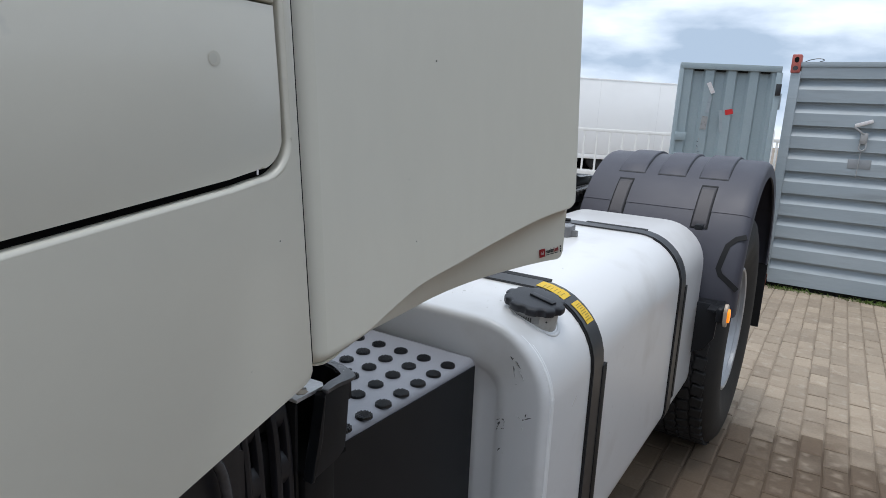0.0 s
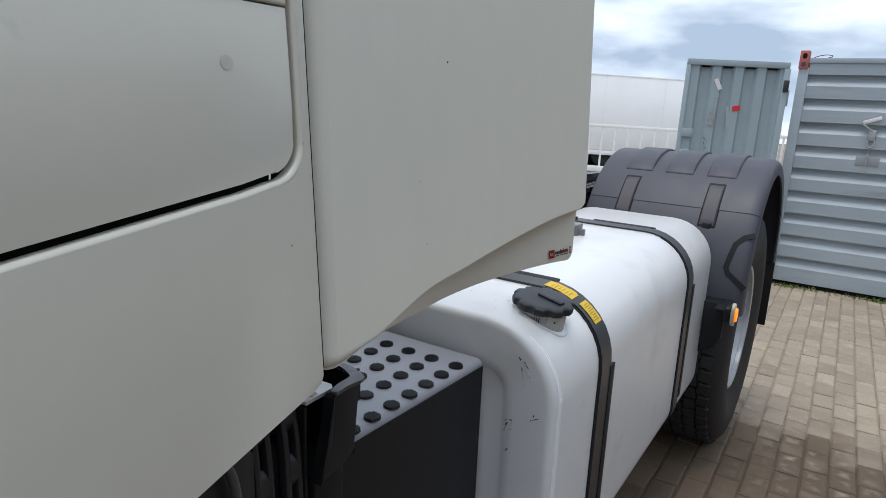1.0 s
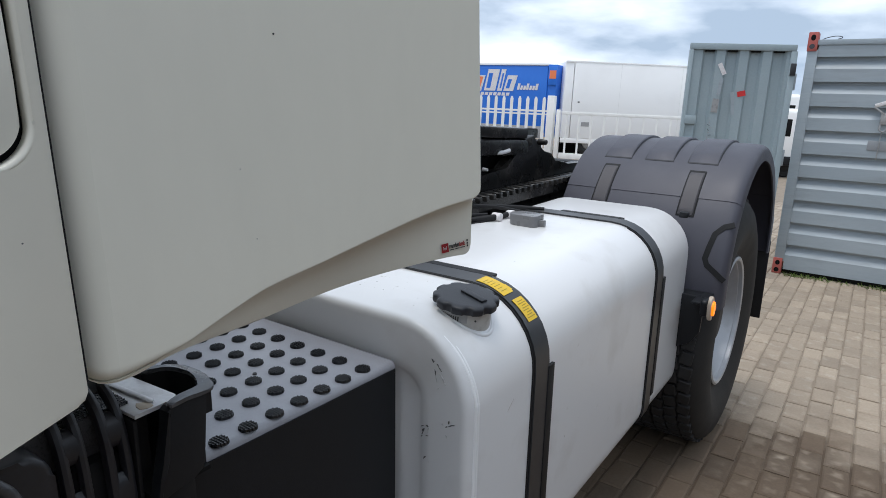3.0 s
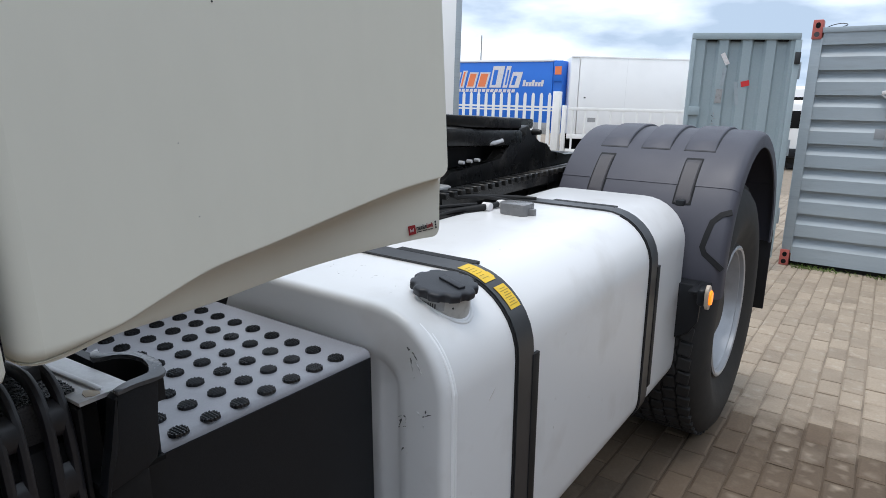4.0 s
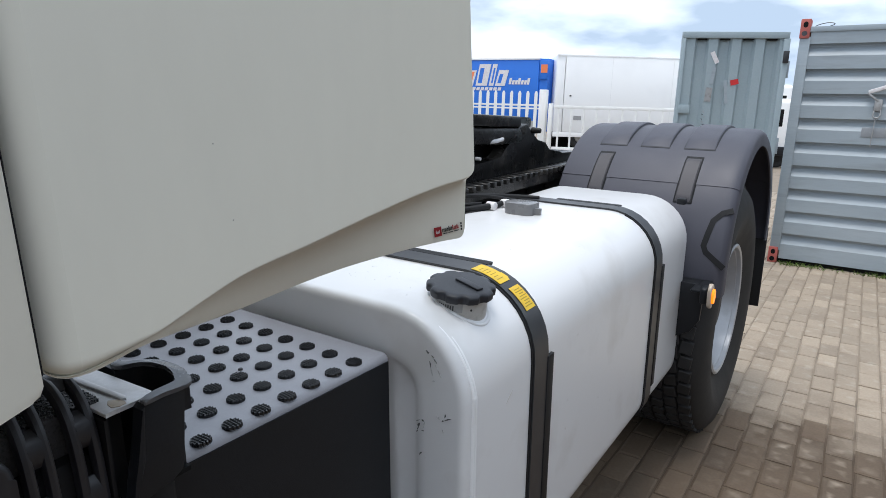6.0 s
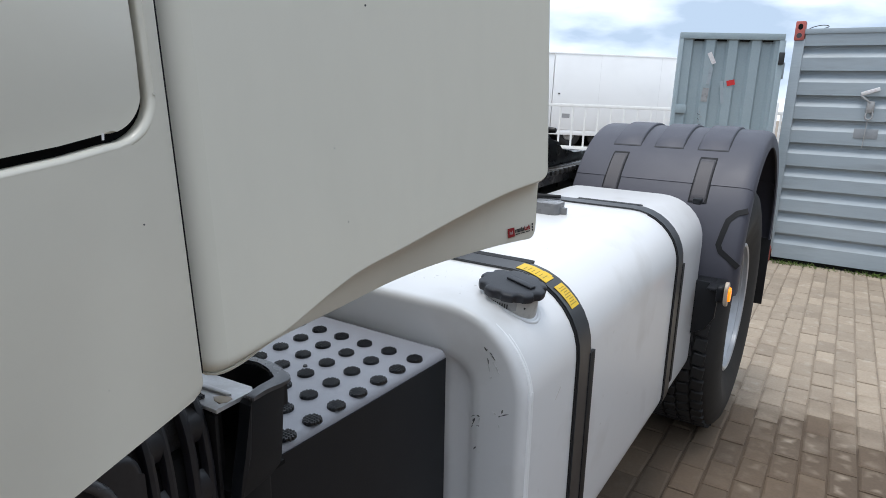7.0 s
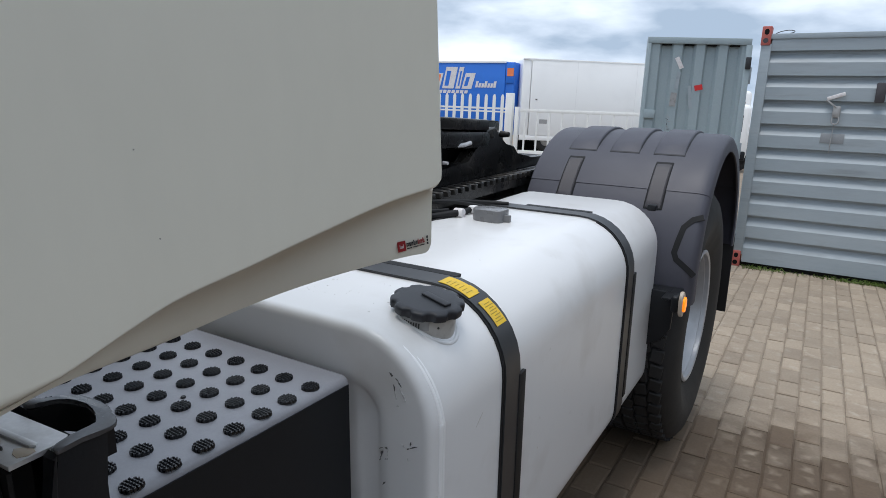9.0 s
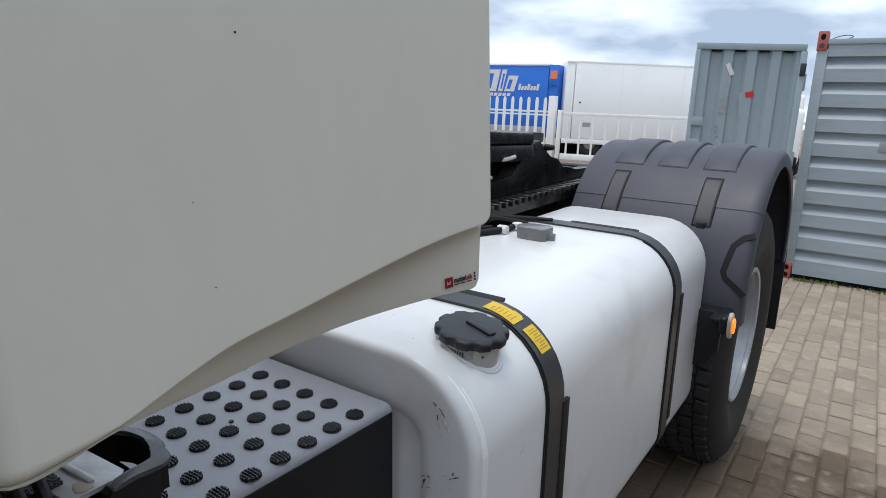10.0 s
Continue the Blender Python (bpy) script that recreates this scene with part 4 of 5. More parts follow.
def build_fender():
    R = FR
    sec = [(0.552, R - 0.06), (0.552, R - 0.012), (0.556, R - 0.003), (0.566, R), (1.180, R), (1.204, R - 0.003), (1.218, R - 0.011), (1.225, R - 0.024), (1.225, R - 0.066),
           (1.218, R - 0.066), (1.216, R - 0.03), (1.185, R - 0.014), (0.568, R - 0.014), (0.562, R - 0.06)]
    fender = part("fender", loft(swept(sec, 140.5, 28, 36)), FENDER, truck, "ribbed dark grey plastic fender over the rear wheel")
    low = swept([(x, r - 0.002) for x, r in sec], 182, 139.8, 12)
    drop = [[(x, y - 0.004, z - 0.04) for x, y, z in low[0]]]
    part("front_panel", loft(drop + low), FENDER, fender)
    rear = swept([(x, r - 0.002) for x, r in sec], 28.6, -6, 12)
    part("rear_panel", loft(rear), FENDER, fender)
    # thin dark bands under ribs and strips paint the shade along their edges
    for x in (0.662, 0.829, 0.995):
        part("fender_rib", rib_band(x, x + 0.108, 120, 52, 0.0105), FENDER, fender)
        part("rib_edge", rib_band(x - 0.0055, x + 0.1135, 120.9, 51.0, 0.0024), RIB_SHADE, fender)
    for x in (0.682, 1.018):
        part("fender_strip", rib_band(x, x + 0.056, 149, 126.5, 0.006), STRIP, fender)
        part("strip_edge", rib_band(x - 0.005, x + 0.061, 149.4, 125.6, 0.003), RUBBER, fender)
    # the front panel's outer-edge recess, its step's shade drawn as a dark band
    pts = [(1.222, 150.5), (1.190, 152), (1.164, 155.5), (1.154, 161), (1.146, 166), (1.156, 168.5), (1.222, 174)]
    rings = []
    for i, (x, a) in enumerate(pts):
        px, pa = pts[max(i - 1, 0)]
        qx, qa = pts[min(i + 1, len(pts) - 1)]
        t = Vector((qx - px, (qa - pa) * 0.0087)).normalized()
        wx, wa = -t.y * 0.010, t.x * 0.010 / 0.0087
        ring = []
        for s, h in ((-1, -0.004), (-1, 0.0015), (1, 0.0015), (1, -0.004)):
            y, z = arch(a + s * wa, R - 0.002 + h)
            ring.append((x + s * wx, y, z))
        rings.append(ring)
    part("panel_recess", loft(rings), RUBBER, fender)
    hang = Matrix(((1, 0, 0, 0), (0, 0, -1, -0.526), (0, 1, 0, 0), (0, 0, 0, 1)))
    part("panel_bracket", prism([(0.72, 0.47), (1.09, 0.49), (1.15, 0.525), (1.176, 0.57), (1.182, 0.70), (0.72, 0.70)], hang, 0.014, 0.003), PLASTIC, fender)
    part("panel_stay", box(0.80, 1.17, -0.535, -0.455, 0.672, 0.700, 0.006), PLASTIC, fender)
    part("lamp_arm", box(1.15, 1.195, -0.605, -0.46, 0.690, 0.700, 0.003), PLASTIC, fender)
    lamp = Matrix.Translation((1.205, -0.603, 0.687)) @ Matrix.Rotation(radians(8), 4, "X")
    part("lamp_housing", box(-0.022, 0.004, -0.020, 0.022, -0.030, 0.030, 0.010, 3, m=lamp), PLASTIC, fender)
    part("marker_lamp", prism(round_rect(-0.024, 0.024, -0.042, 0.042, (0.02, 0.02, 0.02, 0.02), 6), lamp @ Matrix.Translation((0.004, 0, 0)) @ Matrix(((0, 0, 1, 0), (1, 0, 0, 0), (0, 1, 0, 0), (0, 0, 0, 1))), 0.012, 0.004), LAMP_WHITE, fender, "side marker lamp with glowing amber lens")
    part("amber_lens", prism(round_rect(-0.017, 0.018, -0.024, 0.024, (0.012,) * 4, 6), lamp @ Matrix.Translation((0.013, 0, 0)) @ Matrix(((0, 0, 1, 0), (1, 0, 0, 0), (0, 1, 0, 0), (0, 0, 0, 1))), 0.010, 0.004), LAMP_AMBER, fender)
    part("mud_flap", box(0.57, 1.225, 0.600, 0.612, 0.30, 0.70, 0.003), RUBBER, truck, "black rubber mud flap")
    return fender


def revolve(profile, seg, bm=None):
    """Profile of (x, radius) turned about the x axis."""
    rings = []
    for k in range(seg):
        a = 2 * math.pi * k / seg
        rings.append([(x, r * math.cos(a), r * math.sin(a)) for x, r in profile])
    rings.append(rings[0])
    bm = loft(rings, closed=False, bm=bm)
    bmesh.ops.remove_doubles(bm, verts=bm.verts, dist=1e-5)
    return bm


WHEEL_AT = Matrix.Translation((0, 0.0214, 0.4477))


def build_wheel():
    prof = [(-0.016, 0.274), (-0.020, 0.288), (-0.006, 0.318), (0.013, 0.37), (0.020, 0.41), (0.014, 0.45), (0.004, 0.485), (-0.012, 0.508), (-0.022, 0.517), (-0.03, 0.519), (-0.27, 0.519), (-0.278, 0.517), (-0.288, 0.508), (-0.304, 0.485), (-0.314, 0.45), (-0.318, 0.41), (-0.31, 0.36), (-0.29, 0.31), (-0.288, 0.29)]

    wheel = part("rear_wheel", revolve(prof, 72), TYRE, truck, "worn black twin tyre with silver rim", WHEEL_AT @ Matrix.Translation((1.185, 0, 0)))
    bm = box(-0.022, 0.022, -0.0245, 0.0245, 0.505, 0.533, 0.003, 1)
    block = bpy.data.meshes.new("tread_block")
    bm.to_mesh(block)
    bm.free()
    block.materials.append(TYRE)
    n = 56
    for k in range(n):
        for c, x in enumerate((-0.048, -0.098, -0.150, -0.202, -0.252)):
            shared("tread_block", block, wheel, Matrix.Translation((x, 0, 0)) @ Matrix.Rotation((k + (0.5 if c % 2 else 0.0)) * 2 * math.pi / n, 4, "X") @ Matrix.Rotation(radians(8 if c % 2 else -8), 4, "Z"))
    dish = [(-0.02, 0.256), (0.004, 0.259), (0.008, 0.268), (0.004, 0.276), (-0.004, 0.273), (-0.010, 0.264), (-0.014, 0.251), (-0.03, 0.247), (-0.06, 0.243), (-0.075, 0.236), (-0.11, 0.23), (-0.145, 0.22), (-0.16, 0.205), (-0.165, 0.177), (-0.155, 0.137), (-0.15, 0.087)]
    rim = part("rim", revolve([(x - 0.014, r * 1.015) for x, r in dish], 64), RIM, wheel, "silver painted steel rim")
    part("hub", revolve([(-0.17, 0.14), (-0.10, 0.135), (-0.06, 0.12), (-0.05, 0.09), (-0.05, 0.001)], 32), STEEL_BLACK, wheel)
    nut = disc(0.016, 0.014, 0.03, AXIS_X, 6)
    me = bpy.data.meshes.new("wheel_nut")
    nut.to_mesh(me)
    nut.free()
    me.materials.append(GALV)
    for k in range(10):
        a = 2 * math.pi * k / 10
        shared("wheel_nut", me, wheel, Matrix.Translation((-0.145, 0.168 * math.cos(a), 0.168 * math.sin(a))))
    inner = new("inner_tyre", wheel.data)
    inner.parent = truck
    inner.matrix_basis = WHEEL_AT @ Matrix.Translation((0.845, 0, 0))
    for name, x, y, turn in (("far_tyre", -1.185, 0.0214, 180), ("far_inner_tyre", -0.845, 0.0214, 180), ("front_wheel", 1.10, -3.72, 0), ("front_wheel", -1.10, -3.72, 180)):
        other = new(name, wheel.data)
        other.parent = truck
        other.matrix_basis = Matrix.Translation((x, y, 0.4477 if y > 0 else 0.597)) @ Matrix.Rotation(radians(turn), 4, "Z")
    part("front_axle", disc(0.07, 0.07, 1.7, Matrix.Translation((0, -3.72, 0.597)) @ AXIS_X, 20), STEEL_BLACK, truck)
    part("axle", disc(0.09, 0.09, 1.6, WHEEL_AT @ AXIS_X, 24), STEEL_BLACK, truck)


def build_chassis():
    for x in (0.40, -0.46):
        bm = box(x, x + 0.008, -4.4, 1.25, 0.70, 0.985)
        box(x - 0.06 if x > 0 else x, x if x > 0 else x + 0.07, -4.4, 1.25, 0.977, 0.985, bm=bm)
        box(x - 0.06 if x > 0 else x, x if x > 0 else x + 0.07, -4.4, 1.25, 0.70, 0.708, bm=bm)
        for k in range(40):
            disc(0.009, 0.009, 0.016, Matrix.Translation((x + 0.008 if x > 0 else x, -2.4 + 0.088 * k, 0.93 if k % 2 else 0.78)) @ AXIS_X, 8, bm=bm)
        part("frame_rail", bm, STEEL_BLACK, truck)
    part("cross_member", box(-0.45, 0.40, -1.35, -1.20, 0.76, 0.97, 0.01), STEEL_BLACK, truck)
    part("cross_member", box(-0.45, 0.40, 0.9, 1.0, 0.76, 0.97, 0.01), STEEL_BLACK, truck)
    # serrated mounting angles along the rail
    for x0, y0, y1, z in ((0.42, -1.15, 0.30, 1.035),):
        bm = box(x0, x0 + 0.10, y0, y1, 0.985, z - 0.012)
        k = y0
        while k < y1:
            box(x0 + 0.055, x0 + 0.115, k, k + 0.022, z - 0.016, z + 0.004, 0.003, 1, bm=bm)
            k += 0.046
        part("serrated_angle", bm, GREASE, truck, "black serrated mounting angle with dirt")
    # fifth wheel: slanted base, pedestal and plate
    base = [(-1.02, 1.03), (-0.95, 1.075), (-0.62, 1.09), (-0.52, 1.16), (-0.46, 1.20), (-0.40, 1.21), (-0.36, 1.17), (-0.30, 1.135), (-0.22, 1.125), (-0.18, 1.085), (-0.08, 1.078), (-0.04, 1.06), (0.12, 1.058), (0.28, 1.045), (0.28, 0.99), (-1.02, 0.99)]
    m = Matrix(((0, 0, 1, 0.36), (1, 0, 0, 0), (0, 1, 0, 0), (0, 0, 0, 1)))
    pedestal = part("fifth_wheel", prism(base, m, 0.055, 0.004), GREASE, truck, "black greasy fifth wheel coupling")
    part("pedestal", prism(base, Matrix.Translation((-0.78, 0, 0)) @ m, 0.055, 0.004), GREASE, pedestal)
    part("mounting_plate", box(-0.42, 0.42, -0.95, 0.30, 0.990, 1.004, 0.003), GREASE, pedestal)
    outline = [(-0.44, 0.30), (-0.46, -0.25), (-0.36, -0.48), (0.36, -0.48), (0.46, -0.25), (0.44, 0.05), (0.36, 0.12), (0.33, 0.36), (0.20, 0.50), (0.09, 0.44), (0.06, 0.0), (0.0, -0.06), (-0.06, 0.0), (-0.09, 0.44), (-0.20, 0.50), (-0.33, 0.36)]
    tilt = Matrix.Translation((-0.02, -0.52, 1.203)) @ Matrix.Rotation(radians(-3.5), 4, "X")
    part("coupling_plate", prism(outline, tilt, 0.042, 0.008), GREASE, pedestal)
    part("plate_skirt", box(-0.44, 0.44, -0.46, 0.08, -0.07, 0.0, 0.02, m=tilt), GREASE, pedestal)
    # an added black block stands in for the dark cavity's shade under the plate
    part("pedestal_core", box(-0.34, 0.33, -0.97, -0.14, 1.004, 1.175, 0.02), STEEL_BLACK, pedestal)
    part("release_handle", tube([(0.0, -0.74, 1.135), (0.2, -0.76, 1.14), (0.40, -0.70, 1.155), (0.435, -0.64, 1.165)], 0.008), ALU, pedestal)
    for k in range(3):
        part("grease_nipple", disc(0.007, 0.006, 0.02, Matrix.Translation((0.425, -0.90 + 0.05 * k, 1.105)) @ AXIS_X, 12), ALU, pedestal)
    part("lock_knob", disc(0.014, 0.010, 0.04, Matrix.Translation((0.455, -0.40, 1.185)) @ AXIS_X, 12, 0.004), GREASE, pedestal)
    # hoses and fittings between the rail and the tank
    for pts, r in (([(0.45, -1.6, 0.96), (0.50, -1.35, 0.985), (0.58, -1.2, 0.995), (0.66, -1.10, 1.005)], 0.010), ([(0.44, -1.55, 0.92), (0.53, -1.3, 0.965), (0.62, -1.16, 0.985), (0.66, -1.04, 1.005)], 0.009),
                   ([(0.43, -1.9, 0.94), (0.47, -1.5, 0.99), (0.45, -1.1, 1.01), (0.50, -0.7, 0.99)], 0.012), ([(0.46, -1.3, 0.99), (0.52, -1.05, 1.012), (0.60, -0.92, 1.005), (0.70, -0.86, 1.0)], 0.007)):
        part("air_hose", tube(pts, r), RUBBER, truck)
    for pts, r in (([(0.44, -1.75, 0.97), (0.50, -1.45, 1.00), (0.55, -1.25, 1.01), (0.63, -1.12, 1.012)], 0.006), ([(0.47, -1.6, 0.985), (0.56, -1.38, 0.985), (0.60, -1.2, 1.0), (0.655, -1.07, 1.004)], 0.005), ([(0.42, -1.5, 1.0), (0.46, -1.25, 1.02), (0.55, -1.02, 1.015), (0.66, -0.95, 1.0)], 0.006)):
        part("cable", tube(pts, r, seg=8), RUBBER, truck)
    part("air_fitting", disc(0.02, 0.018, 0.05, Matrix.Translation((0.47, -1.22, 1.03)) @ AXIS_X, 12, 0.004), ALU, truck)
    part("valve_block", box(0.36, 0.47, -1.24, -1.02, 0.99, 1.045, 0.01), GALV, truck)
    part("catwalk", box(-0.40, 0.46, -2.3, -1.3, 0.99, 1.01, 0.004), STEEL_BLACK, truck)


build_cab()
build_fairing()
build_step_box()
build_bracket()
build_tank()
build_fender()
build_wheel()
build_chassis()

# ---- storage container with an open door ----
CX, CY, CTOP = 0.895, 3.84, 2.17


def build_container():
    store = empty("storage_container", Matrix.Translation((CX, CY, 0)))
    tagged(store, "grey-blue corrugated steel storage container with red corner castings", "container")
    L = 4.2
    # side wall with level corrugations: a flat, a slope outwards, a flat and a step back
    pitch = 0.213
    top = 1.985
    prof = [(0.0, 2.10), (0.0, top + 0.004)]
    for k in range(9):
        z = top - pitch * k
        prof += [(0.048, z), (0.048, z - 0.024), (0.0, z - 0.098), (0.0, z - pitch + 0.004)]
    prof += [(0.0, 0.045), (0.02, 0.043)]
    bm = bmesh.new()
    rows = [[bm.verts.new((x, y, z)) for y, z in prof] for x in (0.085, L)]
    for i in range(len(prof) - 1):
        bm.faces.new((rows[0][i], rows[1][i], rows[1][i + 1], rows[0][i + 1]))
    back = [[bm.verts.new((x, 0.09, z)) for z in (2.1, 0.05)] for x in (0.085, L)]
    bm.faces.new((back[0][0], back[1][0], back[1][1], back[0][1]))
    part("corrugated_wall", bm, BOX_BLUE, store, angle=25)
    part("top_rail", box(0.07, L, -0.012, 0.07, 2.088, 2.135, 0.006), BOX_BLUE, store)
    # the set-back foot is coloured black as the shade line under the wall
    part("bottom_rail", box(0.07, L, 0.035, 0.085, 0.0, 0.05, 0.004), DARK, store)
    part("roof", box(0.0, L, 0.0, 2.2, 2.10, 2.125, 0.004), BOX_BLUE, store)
    part("rear_wall", box(0.0, L, 2.16, 2.2, 0.05, 2.1), BOX_BLUE, store)
    part("end_wall", box(L - 0.04, L, 0.095, 2.155, 0.05, 2.1), BOX_BLUE, store)
    part("container_floor", box(0.05, L - 0.05, 0.1, 2.15, 0.10, 0.14), STRIP, store)
    part("corner_post", box(0.0, 0.085, -0.01, 0.075, 0.12, 2.05, 0.006), BOX_BLUE, store)
    part("corner_post", box(0.0, 0.085, 2.12, 2.2, 0.12, 2.05, 0.006), BOX_BLUE, store)
    for z, h in ((2.035, 0.165), (0.0, 0.15)):
        bm = box(-0.006, 0.074, -0.022, 0.10, z, z + h, 0.008)
        cast = part("corner_casting", bm, CAST_RED, store, "red corner casting with two holes")
        # flat dark patches paint the shade inside the casting's holes
        part("casting_hole", prism(round_rect(0.016, 0.054, z + h * 0.55, z + h * 0.86, (0.02,) * 4, 5), Matrix(((1, 0, 0, 0), (0, 0, -1, -0.0215), (0, 1, 0, 0), (0, 0, 0, 1))), 0.0015), DARK, cast)
        part("casting_hole", disc(0.022, 0.022, 0.002, Matrix.Translation((0.033, -0.0225, z + h * 0.25)) @ Matrix.Rotation(radians(90), 4, "X"), 14), STRIP if z > 1 else DARK, cast)
    part("roof_wire", tube([(0.10, 0.02, 2.135), (0.14, 0.015, 2.152), (0.20, 0.01, 2.163), (0.245, 0.01, 2.158), (0.25, 0.015, 2.147), (0.22, 0.02, 2.138)], 0.0035, seg=6), STRAP_GREY, store)
    # twist lock bracket, rod and plate on the wall
    m = Matrix.Translation((0.60, -0.014, 1.585)) @ Matrix.Rotation(radians(-20), 4, "Y")
    part("lock_lever", box(-0.02, 0.12, -0.02, 0.0, -0.016, 0.016, 0.006, m=m), PAPER, store)
    part("lock_arm", box(-0.01, 0.10, -0.018, 0.0, -0.008, 0.008, 0.004, m=Matrix.Translation((0.585, -0.014, 1.565)) @ Matrix.Rotation(radians(38), 4, "Y")), GALV, store)
    part("lock_body", box(0.635, 0.695, -0.03, 0.0, 1.42, 1.52, 0.01), GALV, store)
    part("lock_shackle", tube([(0.645, -0.02, 1.44), (0.64, -0.03, 1.38), (0.67, -0.03, 1.365), (0.69, -0.03, 1.39), (0.685, -0.02, 1.45)], 0.006), GALV, store)
    part("chain", tube([(0.66, -0.02, 1.37), (0.658, -0.02, 1.25), (0.655, -0.02, 1.12)], 0.004), GALV, store)
    part("backing_plate", box(0.575, 0.755, -0.005, 0.0, 1.20, 1.285, 0.002), PLATE_GREY, store)
    part("control_box", box(0.925, 0.995, -0.045, 0.0, 1.555, 1.72, 0.010), STRIP, store)
    # open door leaf, hinged at the corner post
    hinge = Matrix.Translation((-0.060, -0.36, 0.0)) @ Matrix.Rotation(radians(180 + 21), 4, "Z")
    W, z0, z1 = 0.82, 0.12, 2.055

    sec = [(0.0, 0.0)]
    x = 0.05
    while x < W - 0.06:
        sec += [(x, 0.0), (x + 0.022, -0.035), (x + 0.095, -0.035), (x + 0.117, 0.0)]
        x += 0.188
    sec += [(W, 0.0)]
    bm = bmesh.new()
    rows = [[bm.verts.new((a, b, z)) for a, b in sec] for z in (z0 + 0.08, z1 - 0.050)]
    for i in range(len(sec) - 1):
        bm.faces.new((rows[0][i], rows[0][i + 1], rows[1][i + 1], rows[1][i]))
    ext = bmesh.ops.extrude_face_region(bm, geom=bm.faces[:])
    bmesh.ops.translate(bm, verts=[v for v in ext["geom"] if isinstance(v, bmesh.types.BMVert)], vec=(0, -0.004, 0))
    door = part("container_door", bm, DOOR_BLUE, store, "open grey-blue ribbed container door with sticker remains", hinge, angle=25)
    part("door_rail", box(-0.02, W + 0.02, -0.045, 0.018, z1 - 0.055, z1, 0.005), DOOR_BLUE, door)
    part("door_rail", box(-0.02, W + 0.02, -0.045, 0.018, z0, z0 + 0.082, 0.005), DOOR_BLUE, door)
    part("door_stile", box(-0.03, 0.022, -0.045, 0.018, z0, z1 - 0.054, 0.005), DOOR_BLUE, door)
    part("door_stile", box(W - 0.012, W + 0.022, -0.045, 0.018, z0, z1 - 0.054, 0.005), DOOR_BLUE, door)

    def stuck(name, u, z, w, h, turn, mat):
        m = Matrix.Translation((u, 0.0045, z)) @ Matrix.Rotation(radians(90), 4, "X") @ Matrix.Rotation(radians(turn), 4, "Z")
        part(name, prism([(-w / 2, -h / 2), (w / 2, -h / 2), (w / 2, h / 2), (-w / 2, h / 2)], m, 0.002), mat, door)

    stuck("sticker", 0.555, 1.84, 0.036, 0.105, -28, PAPER)
    stuck("red_sticker", 0.372, 1.635, 0.066, 0.046, -14, RED)
    stuck("sticker_residue", 0.575, 1.525, 0.052, 0.12, 3, GALV)
    stuck("sticker_residue", 0.555, 1.69, 0.03, 0.15, 5, BOX_BLUE)
    stuck("sticker_residue", 0.435, 1.55, 0.026, 0.20, -8, BOX_BLUE)
    part("door_bracket", box(W - 0.10, W - 0.004, 0.006, 0.022, 1.355, 1.43, 0.004), DOOR_BLUE, door)
    part("door_bracket", box(W - 0.09, W - 0.004, 0.006, 0.022, 1.20, 1.24, 0.004), DOOR_BLUE, door)
    part("latch_frame", box(W - 0.075, W - 0.066, 0.004, 0.014, 0.95, 1.20, 0.002), DOOR_BLUE, door)
    part("latch_frame", box(W - 0.020, W - 0.011, 0.004, 0.014, 0.95, 1.20, 0.002), DOOR_BLUE, door)
    part("latch_arm", tube([(0.265, 0.012, 1.115), (0.235, 0.022, 1.11), (0.215, 0.022, 1.085), (0.20, 0.02, 1.05)], 0.006), STRAP_GREY, door)
    part("door_clip", box(-0.030, 0.014, 0.016, 0.034, 1.80, 1.90, 0.004), STRAP_GREY, door)
    # a faint scribble, drawn as short bars
    for k in range(7):
        stuck("chalk_mark", 0.600 + 0.012 * math.sin(2.3 * k), 1.375 - 0.022 * k, 0.022, 0.004, 60 - 35 * (k % 3), STRAP_GREY if k % 2 else GALV)
    part("locking_rod", tube([(W - 0.11, 0.03, 1.17), (W - 0.05, 0.03, 1.165), (W + 0.01, 0.03, 1.17)], 0.008), GALV, door)
    # black blocks paint the shade in the ribs' upper ends
    x = 0.05
    while x < W - 0.06:
        part("rib_mouth", box(x + 0.020, x + 0.097, -0.034, 0.003, z1 - 0.068, z1 - 0.056, 0.002), DARK, door)
        x += 0.188
    for z in (0.5, 1.1, 1.75):
        part("hinge", disc(0.02, 0.02, 0.14, Matrix.Translation((-0.035, -0.02, z)), 12, 0.003), BOX_BLUE, door)


build_container()


# ---- fence, gate and what stands behind ----
def polar(az, dist, z=0.0):
    """A place seen from the walk's middle: degrees to the left of the truck's length, metres off."""
    a = radians(az)
    return Vector((1.58 - dist * math.sin(a), -2.82 + dist * math.cos(a), z))


